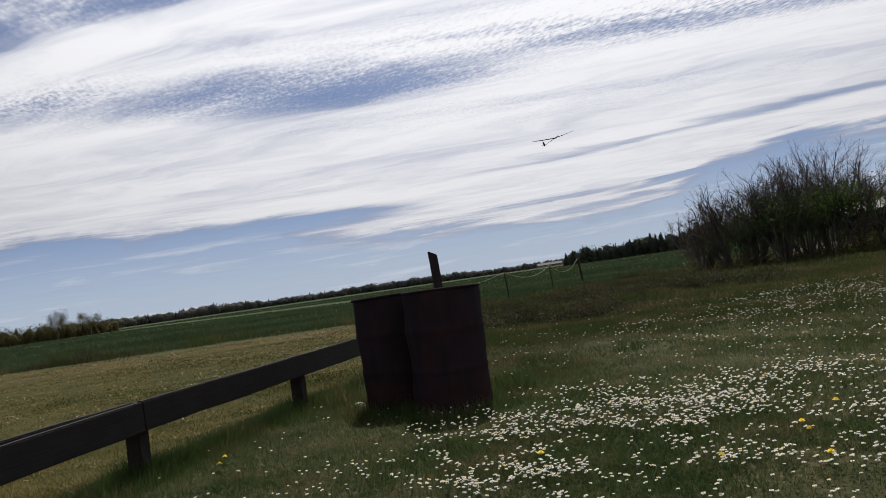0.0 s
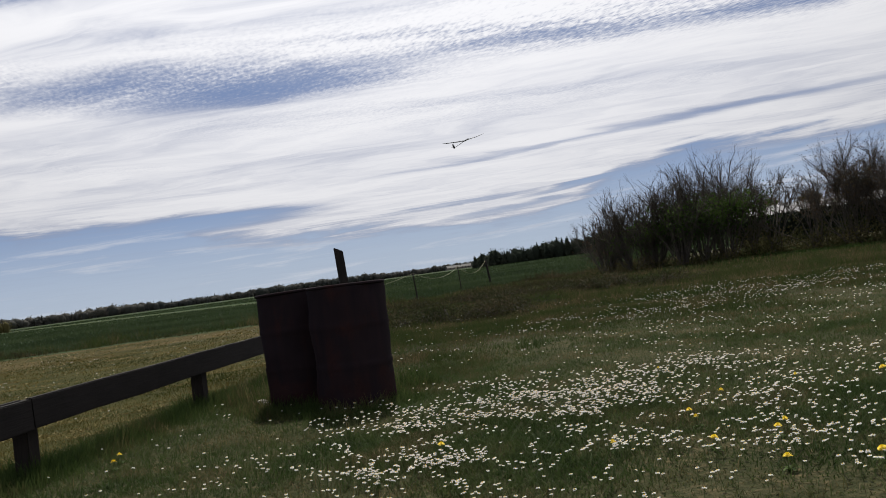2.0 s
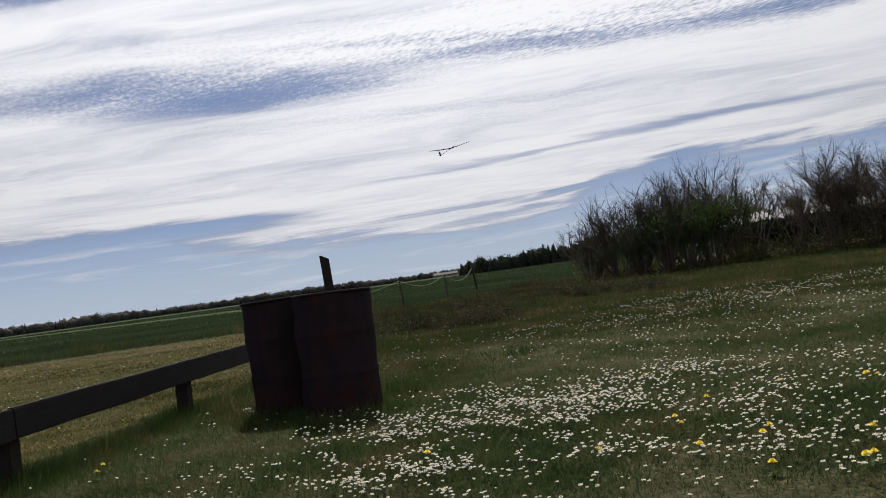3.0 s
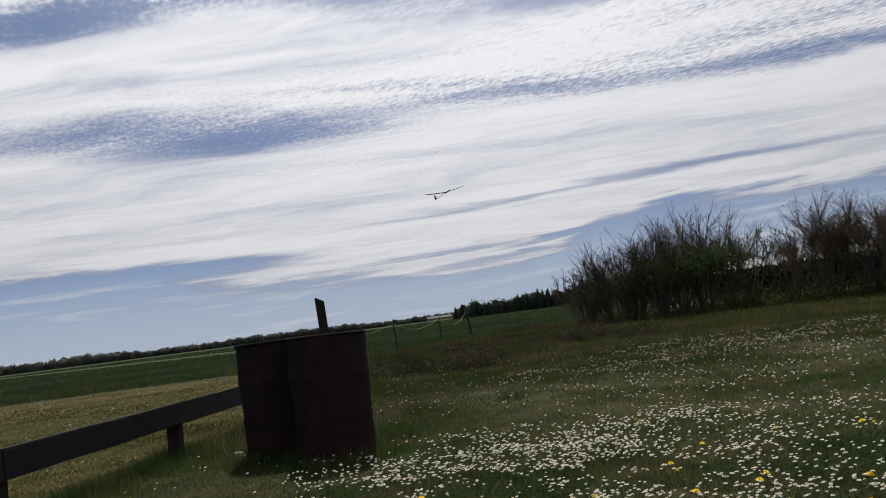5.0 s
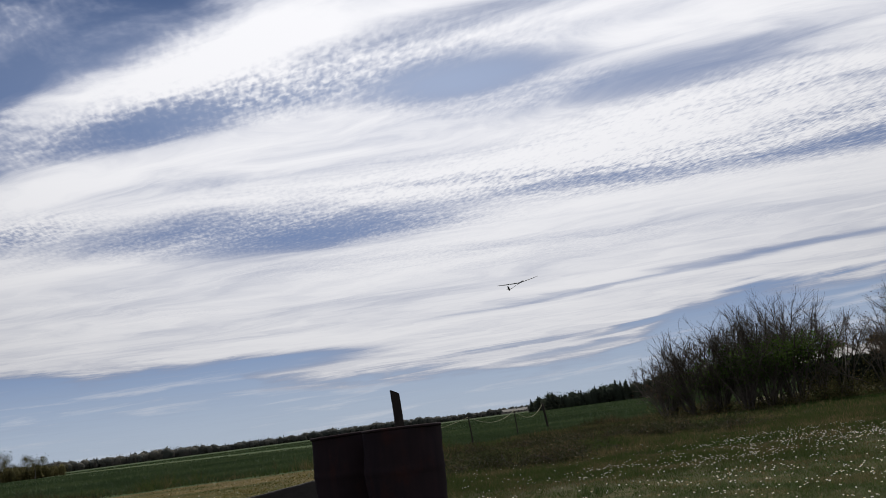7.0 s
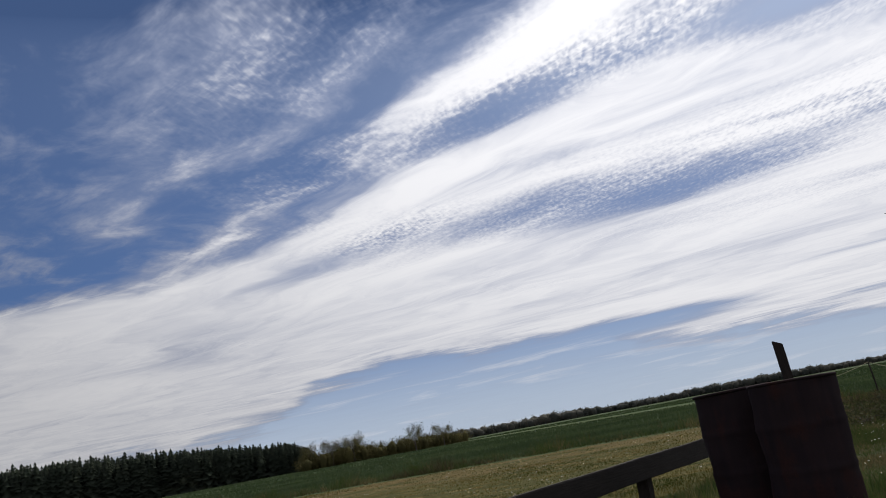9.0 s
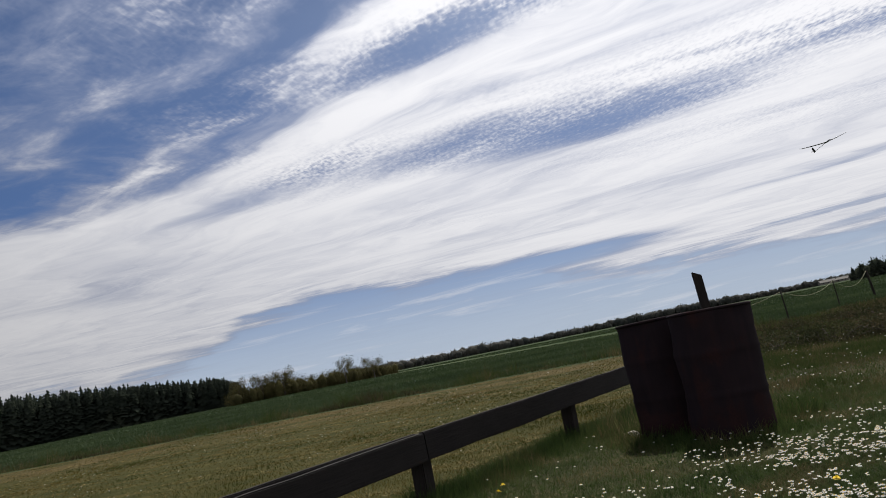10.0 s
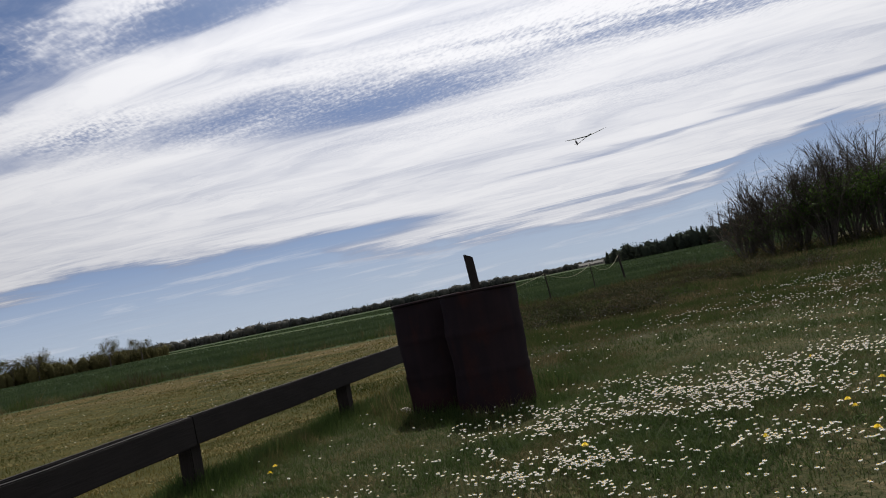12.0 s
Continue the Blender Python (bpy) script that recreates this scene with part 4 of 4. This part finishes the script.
def tree_belt(name, label, mat, a0, a1, step, dist, tops, width, seed, k=90, spruces=0.0, core=1.0):
    geo, r = Geo(), np.random.default_rng(seed)
    az, hs = zip(*tops)
    for a in np.arange(a0, a1, step):
        d = dist + r.uniform(-12, 12)
        b = a + r.uniform(-step, step) * 0.5
        h = np.interp(b, az, hs) * (0.90 + 0.08 * math.sin(b * 2.9 + seed) * math.sin(b * 1.3) + 0.05 * math.sin(b * 9.0)) * (r.uniform(0.72, 1.0) if r.uniform() < 0.85 else r.uniform(1.0, 1.12))
        at = np.array(polar(b, d))
        if r.uniform() < spruces:
            spruce_into(geo, at, h, r)
        else:
            crown_into(geo, at, h, width * h * r.uniform(0.8, 1.3), r, k, core)
    tagged(new(name, geo.mesh(name, mat)), label, "wood", kind="stuff")


spruce_wood()
tree_belt("spring_trees", "yellow-green budding trees and bushes beyond the field", M_SPRING, -31.5, -20.5, 0.14, 250,
          ((-31.5, 5.4), (-30, 6.2), (-29, 6.6), (-28, 6.8), (-27, 5.6), (-25, 5.4), (-23, 5.4), (-20.5, 3.9)), 1.35, 51, 430, 0.05, 0.45)
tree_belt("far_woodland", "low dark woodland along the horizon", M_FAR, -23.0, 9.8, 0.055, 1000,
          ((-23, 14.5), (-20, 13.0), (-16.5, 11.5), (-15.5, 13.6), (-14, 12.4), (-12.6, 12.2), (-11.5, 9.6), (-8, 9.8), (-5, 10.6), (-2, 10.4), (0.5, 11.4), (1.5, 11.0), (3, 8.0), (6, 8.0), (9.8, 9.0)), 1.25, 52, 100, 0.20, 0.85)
tree_belt("mixed_wood", "dark mixed wood with spruce tops beyond the meadow", M_SPRUCE, 9.2, 40.0, 0.11, 300,
          ((9.2, 4.6), (9.8, 6.8), (12, 6.4), (14, 7.0), (16.5, 7.9), (19, 8.6), (40, 8.6)), 0.95, 53, 210, 0.50, 0.8)


def lone_tree(az, d, h, w, seed, label, mat, leaves_count=1800):
    g, leaves, r = Geo(), Geo(), np.random.default_rng(seed)
    ob = thing("tree", Matrix.Translation(polar(az, d)), label, "tree")
    at = np.zeros(3)
    g.tube([at, (0.05 * h * 0.2, 0, h * 0.3), (0, 0.02 * h, h * 0.62)], [h * 0.028, h * 0.02, h * 0.008], 6, False)
    tips = []
    for _ in range(16):
        t, z = r.uniform(0, 6.3), h * r.uniform(0.25, 0.6)
        end = np.array((math.cos(t) * w * r.uniform(0.25, 0.5), math.sin(t) * w * r.uniform(0.25, 0.5), z + h * r.uniform(0.15, 0.4)))
        g.tube([(0, 0, z), end * np.array((0.5, 0.5, 1)) - (0, 0, 0.04 * h), end], [h * 0.009, h * 0.006, h * 0.002], 3, False)
        tips.append(end)
    part("trunk", g, M_BARK, ob)
    part("crown", leaf_cards(np.array(tips), r, leaves_count, h * 0.024, h * 0.085), mat, ob)


for spec in ((-24.0, 236, 6.6, 4.4, 61), (-22.1, 238, 6.2, 5.6, 62), (-28.1, 240, 7.6, 6.0, 63), (-29.5, 242, 7.0, 5.0, 64), (-31.0, 244, 6.6, 4.5, 65)):
    lone_tree(*spec, "budding broad tree with an open rounded crown", M_SPRING)
for spec in ((27.5, 96, 4.3, 5.0, 71), (29.6, 98, 4.2, 5.5, 72), (31.8, 100, 4.4, 5.0, 73), (34.0, 101, 4.6, 5.5, 74)):
    lone_tree(*spec, "reddish-brown budding tree behind the shed roof", M_BUD, 2600)


def farm_shed():
    ob = thing("shed", Matrix.Translation(polar(31.6, 82)) @ pose(0, 0, 0, 0, 0, -24), "long low shed with a pale sheet roof", "shed")
    L, W, E, R = 15.0, 7.0, 1.6, 2.75
    part("wall", box(L, W, E, 0.02, 0, 0, (0, 0, E / 2)), M_WALL, ob)
    for s in (-1, 1):
        bm = bmesh.new()
        ends = []
        for i in range(41):
            x = -L / 2 - 0.3 + (L + 0.6) * i / 40
            wave = 0.03 * (i % 2)
            ends.append([bm.verts.new((x, s * (W / 2 + 0.3), E - 0.08 + wave)), bm.verts.new((x, 0, R + wave))])
        for p, q in zip(ends, ends[1:]):
            bm.faces.new((p[0], q[0], q[1], p[1]))
        bmesh.ops.solidify(bm, geom=bm.faces[:], thickness=0.04)
        part("roof", bm, M_ROOF, ob)
    for s in (-1, 1):
        bm = bmesh.new()
        vs = [bm.verts.new((s * L / 2, y, z)) for y, z in ((-W / 2, E), (W / 2, E), (0, R - 0.05))]
        bm.faces.new(vs)
        bmesh.ops.solidify(bm, geom=bm.faces[:], thickness=0.08)
        part("gable", bm, M_WALL, ob, "dark boarded gable")
    for x in (-5, -1.5, 2, 5.5):
        part("window", box(1.0, 0.08, 0.7, 0.01, 0, 0, (x, -W / 2 - 0.03, 1.0)), M_GLASS, ob)


farm_shed()


def far_house(az, d, L, turn):
    ob = thing("farmhouse", Matrix.Translation(polar(az, d)) @ pose(0, 0, 0, 0, 0, turn), "distant farmhouse with a pale roof among trees", "house", "farm on the horizon")
    W, E, R = 8.0, 2.4, 4.8
    part("wall", box(L, W, E, 0.02, 0, 0, (0, 0, E / 2)), M_BRICKWALL, ob)
    bm = bmesh.new()
    v = [bm.verts.new((sx * (L / 2 + 0.3), y, z)) for sx in (-1, 1) for y, z in ((-W / 2 - 0.4, E - 0.15), (0, R), (W / 2 + 0.4, E - 0.15))]
    for f in ((0, 3, 4, 1), (1, 4, 5, 2), (0, 1, 2), (3, 5, 4)):
        bm.faces.new([v[i] for i in f])
    part("roof", bm, M_TILE, ob)
    for x in (-0.3, 0.0, 0.3):
        part("window", box(1.2, 0.1, 1.2, 0.01, 0, 0, (x * L, -W / 2 - 0.04, 1.6)), M_GLASS, ob)


far_house(7.7, 968, 16, 8)
far_house(8.6, 975, 12, -20)


def dark_hedge():
    r = np.random.default_rng(81)
    geo = Geo()
    pts = []
    for s in np.linspace(0, 1, 60):
        p = polar(26.6 + 16 * s, 46 - 4 * s)
        pts.append(np.array(p))
    ends = np.repeat(np.array(pts), 40, axis=0) + r.normal(0, 0.25, (2400, 3))
    ends[:, 2] = r.uniform(0.05, 1.42, 2400)
    ob = thing("hedge", Matrix.Identity(4), "dark clipped hedge behind the shrubs", "hedge")
    for p, q in zip(pts[::4], pts[4::4]):
        geo = Geo()
        geo.tube([p, p + np.array((0.05, 0, 0.7)), p + np.array((0, 0.1, 1.3))], [0.05, 0.04, 0.02], 4, False)
        part("stem", geo, M_BARK, ob)
    part("leaves", leaf_cards(ends, r, 20000, 0.13, 0.06), M_SPRUCE, ob)


dark_hedge()


# ================= model glider =================
def glider():
    ob = thing("model_glider", pose(5.46, 32.18, 5.78, 8.5, 9.5, -157.0), "slim dark model glider with long tapered wings in flight", "model glider")

    def wing(side, half, root, sweep, rise, thick):
        """A tapered half wing with a rounded tip and a thin cambered section."""
        geo, rings = Geo(), []
        for q in np.linspace(0, 1, 13):
            chord = root * max(0.12, (1 - 0.45 * q ** 1.5) * (1 - q ** 9) ** 0.5)
            x, z = side * q * half, rise * q + 0.5 * rise * max(0.0, q - 0.5)
            prof = [(-0.30, 0.0), (-0.20, 0.5), (0.05, 0.6), (0.40, 0.3), (0.70, 0.0), (0.30, -0.1), (-0.15, -0.25)]
            rings.append([(x, -chord * c - sweep * q * root, z + chord * thick * h) for c, h in prof])
        k, m = 7, 12
        quads = [(i * k + j, i * k + (j + 1) % k, (i + 1) * k + (j + 1) % k, (i + 1) * k + j) for i in range(m) for j in range(k)]
        geo.add(np.array(rings).reshape(-1, 3), [(m * k, m * k + j, m * k + j + 1) for j in range(1, k - 1)], quads)
        return geo

    for side in (-1, 1):
        part("wing", wing(side, 1.0, 0.135, 0.12, 0.075, 0.11), M_WING, ob)
        part("tailplane", wing(side, 0.16, 0.075, 0.10, 0.01, 0.08), M_WING, ob, at=pose(0, -0.80, 0.012))
    g = Geo()
    y = np.array((0.315, 0.305, 0.27, 0.20, 0.08, -0.05, -0.14))
    g.tube(np.stack([y * 0, y, -0.012 - 0.06 * np.clip(y, 0, 1)], 1), (0.006, 0.016, 0.024, 0.027, 0.024, 0.016, 0.010), 10)
    part("fuselage", g, M_HULL, ob, smooth=True)
    g = Geo()
    g.tube([(0, -0.12, -0.012), (0, -0.5, -0.004), (0, -0.88, 0.002)], (0.010, 0.008, 0.005), 8)
    part("tail_boom", g, M_WING, ob, smooth=True)
    bm = bmesh.new()
    outline = ((-0.90, -0.03), (-0.78, -0.02), (-0.80, 0.10), (-0.84, 0.17), (-0.88, 0.18), (-0.92, 0.10))
    sides = [[bm.verts.new((x, py, pz)) for py, pz in outline] for x in (-0.003, 0.003)]
    bm.faces.new(sides[0])
    bm.faces.new(sides[1][::-1])
    for i in range(len(outline)):
        j = (i + 1) % len(outline)
        bm.faces.new((sides[0][j], sides[0][i], sides[1][i], sides[1][j]))
    part("fin", bm, M_WING, ob)


glider()


# ================= flowers =================
def daisy_meshes(seed):
    r = np.random.default_rng(seed)
    petals, disc, stem = Geo(), Geo(), Geo()
    k, R = 10, 0.0080
    for i in range(k):
        t = 2 * math.pi * i / k + r.normal(0, 0.06)
        c, s = math.cos(t), math.sin(t)
        w, ln, dip = 0.0040, R * r.uniform(0.85, 1.1), r.uniform(-0.002, 0.001)
        petals.add([(c * 0.003, s * 0.003, 0.0), (c * ln * 0.7 - s * w, s * ln * 0.7 + c * w, 0.0008 + dip), (c * ln, s * ln, dip - 0.0032), (c * ln * 0.7 + s * w, s * ln * 0.7 - c * w, 0.0008 + dip)], None, [(0, 3, 2, 1)])
    dome = revolve([(0.0044, -0.0008), (0.0004, 0.0026)], 6)
    stem.tube([(0.004, 0.002, -0.062), (0.001, 0, -0.03), (0, 0, -0.0005)], (0.0010, 0.0009, 0.0012), 3, False)
    return petals, dome, stem


def daisy_density(x, y):
    """Where daisies grow: drifts across the lawn."""
    d = np.zeros_like(x)
    for cx, cy, rx, ry, turn, amount in ((1.1, 5.25, 0.80, 0.55, 20, 0.90), (0.60, 3.35, 0.6, 0.40, 0, 0.55), (1.6, 3.1, 0.6, 0.4, 0, 0.25), (-0.2, 3.3, 0.4, 0.35, 0, 0.3), (0.55, 4.25, 0.60, 0.55, 40, 0.85), (0.2, 3.75, 0.5, 0.4, 0, 0.8), (0.82, 3.95, 0.35, 0.45, 0, 0.55), (0.75, 4.7, 0.5, 0.35, 0, 0.6), (1.15, 3.75, 0.45, 0.4, 0, 0.45), (0.5, 3.35, 0.4, 0.25, 0, 0.35), (0.85, 5.65, 0.4, 0.15, 10, 0.35),
                                         (1.75, 4.15, 0.50, 0.45, 0, 0.45), (1.25, 4.45, 0.5, 0.35, 20, 0.7), (2.2, 5.3, 0.7, 0.6, 0, 0.32), (1.85, 3.4, 0.6, 0.30, 0, 0.24), (1.2, 3.5, 0.5, 0.3, 0, 0.2), (2.9, 4.9, 0.5, 0.7, 0, 0.25),
                                         (-0.4, 4.1, 0.4, 0.4, 0, 0.30), (0.25, 5.72, 0.45, 0.07, -12, 0.45), (3.1, 7.6, 1.4, 1.2, 20, 0.08), (4.2, 10.0, 2.0, 1.6, 25, 0.07), (6.3, 11.0, 1.8, 1.2, 20, 0.10),
                                         (5.3, 12.6, 1.4, 0.5, 20, 0.10), (8.5, 11.5, 2.4, 1.8, 10, 0.09), (6.2, 8.0, 2.0, 1.5, 0, 0.10), (-0.16, 5.3, 0.12, 0.12, 0, 0.5)):
        c, s = math.cos(radians(turn)), math.sin(radians(turn))
        a, b = ((x - cx) * c + (y - cy) * s) / rx, (-(x - cx) * s + (y - cy) * c) / ry
        d = np.maximum(d, amount * np.exp(-(a * a + b * b) * 0.9))
    d = np.maximum(d, 0.014) * np.where(x < -0.25, 0.45, 1.0)
    clump = clumpy(x, y, 4.5, 21) * 0.35 + clumpy(x, y, 1.1, 22) * 0.25 + clumpy(x, y, 13.0, 23) * 0.40
    return d * np.where(y < 6.3, np.clip((clump - 0.42) * 5.2, 0.03, 1.5), np.clip((clump - 0.46) * 8.0, 0.03, 1.9))


def daisies():
    r = np.random.default_rng(91)
    x, y = sector(255000, 2.7, 15.5, -22, 44)
    near = np.hypot(x, y)
    ok = (west_of_rail(x, y) < -0.25) & (rng.uniform(0, 1, len(x)) < daisy_density(x, y) * np.clip(near / 5.5, 0.5, 1.6) ** -0.9)
    ok &= np.hypot(x - 0.035, y - 6.27) > 0.40
    ok &= np.hypot(x + 0.372, y - 6.8) > 0.40
    x, y = x[ok], y[ok]
    wx, wy = sector(2300, 6.0, 24.0, -46, 0)
    far_ok = (west_of_rail(wx, wy) > 0.5) & (rng.uniform(0, 1, len(wx)) < 0.75 * clumpy(wx, wy, 1.4, 44) ** 2)
    x, y = np.concatenate([x, wx[far_ok]]), np.concatenate([y, wy[far_ok]])
    order = np.argsort(np.hypot(x, y))
    x, y = x[order], y[order]
    kinds = []
    for seed in (1, 2, 3):
        p, d, s = daisy_meshes(seed)
        kinds.append((p.mesh("petals", M_PETAL), d.mesh("disc", M_DISC), s.mesh("stem", M_STEM)))
    rest = [daisy_meshes(s) for s in (4, 5, 6, 7)]
    geos = (Geo(), Geo(), Geo())
    for i in range(len(x)):
        h = r.uniform(0.045, 0.085)
        size = r.uniform(0.7, 1.25)
        m = pose(x[i], y[i], float(lie(x[i], y[i])) + h, r.normal(-10, 9), r.normal(0, 10), 0) @ pose(0, 0, 0, 0, 0, r.uniform(0, 360)) @ Matrix.Diagonal((size, size, size, 1))
        if i < 300:
            ob = thing("daisy", m, "small white daisy with a yellow centre in the lawn", "flower", "daisies in the lawn")
            for me in kinds[i % 3]:
                part(me.name.split(".")[0], me, None, ob)
        else:
            rot, loc = np.array(m.to_3x3()), np.array(m.translation)
            for g, src in zip(geos, rest[i % 4]):
                base = 0
                v = np.concatenate(src.v) @ rot.T + loc
                t = np.concatenate(src.t) if src.t else None
                q = np.concatenate(src.q) if src.q else None
                g.add(v, t, q)
    ob = thing("daisy_drifts", Matrix.Identity(4), "drifts of white daisies across the lawn", "flowers", kind="stuff")
    for name, g, mat in zip(("petals", "discs", "stems"), geos, (M_PETAL, M_DISC, M_STEM)):
        tagged(part(name, g, mat, ob), kind="stuff")
    print("daisies", len(x))


daisies()


def dandelion_parts(seed):
    r = np.random.default_rng(seed)
    head, stem, leaves = Geo(), Geo(), Geo()
    for ring, (k, R, up) in enumerate(((16, 0.021, 0.000), (14, 0.017, 0.005), (11, 0.012, 0.009), (7, 0.007, 0.012))):
        for i in range(k):
            t = 2 * math.pi * (i + 0.5 * ring) / k + r.normal(0, 0.05)
            c, s, w = math.cos(t), math.sin(t), 0.0028
            head.add([(c * 0.002, s * 0.002, up * 0.4), (c * R * 0.8 - s * w, s * R * 0.8 + c * w, up), (c * R, s * R, up + 0.001), (c * R * 0.8 + s * w, s * R * 0.8 - c * w, up)], None, [(0, 3, 2, 1)])
    stem.tube([(0.004, 0.003, -0.056), (0.002, 0, -0.025), (0, 0, 0)], (0.0024, 0.0020, 0.0026), 5, False)
    for i in range(6):
        t, ln = i * 1.05 + r.normal(0, 0.2), r.uniform(0.035, 0.055)
        c, s = math.cos(t), math.sin(t)
        prev = None
        rows = []
        for q, w in ((0.05, 0.002), (0.3, 0.006), (0.42, 0.003), (0.6, 0.008), (0.72, 0.004), (0.88, 0.007), (1.0, 0.001)):
            z = -0.052 + 0.012 * math.sin(q * 2.6)
            rows += [(c * ln * q - s * w, s * ln * q + c * w, z), (c * ln * q + s * w, s * ln * q - c * w, z)]
        leaves.add(rows, None, [(2 * j, 2 * j + 1, 2 * j + 3, 2 * j + 2) for j in range(6)])
    return head.mesh("flower_head", M_DANDELION), stem.mesh("stem", M_STEM), leaves.mesh("leaf_rosette", M_LEAF)


def dandelions():
    r = random.Random(7)
    kinds = [dandelion_parts(s) for s in (1, 2, 3)]
    spots = ((1.64, 3.99), (1.53, 3.55), (1.93, 3.67), (1.84, 3.57), (1.62, 3.10), (3.01, 4.52), (3.02, 4.43), (1.99, 3.01), (1.95, 3.00), (2.24, 3.37),
             (0.41, 4.36), (-1.52, 5.61), (-1.50, 5.39), (2.03, 4.53), (1.68, 4.16), (2.12, 5.70), (1.14, 3.77), (2.57, 4.69))
    for i, (x, y) in enumerate(spots):
        h = 0.055
        d = math.hypot(x, y)
        k = 1 - h / 0.89 * 0.9
        size = r.uniform(0.75, 1.1) if i not in (15, 16, 17) else 0.6
        ob = thing("dandelion", pose(x * k, y * k, float(lie(x * k, y * k)) + h, r.uniform(-14, 6), r.uniform(-10, 10), r.uniform(0, 360)) @ Matrix.Diagonal((size, size, 1, 1)),
                   "yellow dandelion in flower in the lawn", "flower", "dandelions in the lawn")
        for me in kinds[i % 3]:
            part(me.name.split(".")[0], me, None, ob)


dandelions()


# ================= a pale stone by the drums =================
def stone():
    bm = bmesh.new()
    bmesh.ops.create_icosphere(bm, subdivisions=3, radius=0.05)
    for v in bm.verts:
        v.co = Vector((v.co.x * 1.3, v.co.y * 0.8, v.co.z * 0.55)) * (1 + 0.5 * noise.noise(v.co * 22))
    me = bpy.data.meshes.new("stone")
    bm.to_mesh(me)
    bm.free()
    me.materials.append(M_STONE)
    ob = new("stone", me)
    ob.matrix_basis = pose(-0.72, 6.92, 0.035, 10, 14, 30) @ Matrix.Diagonal((0.8, 0.8, 0.8, 1))
    tagged(ob, "pale rough stone lying in long grass beside a drum", "stone")


M_STONE = plain("pale_stone", (0.30, 0.28, 0.24), (0.50, 0.47, 0.42), 20, 0.9, 0, 0.5)
stone()
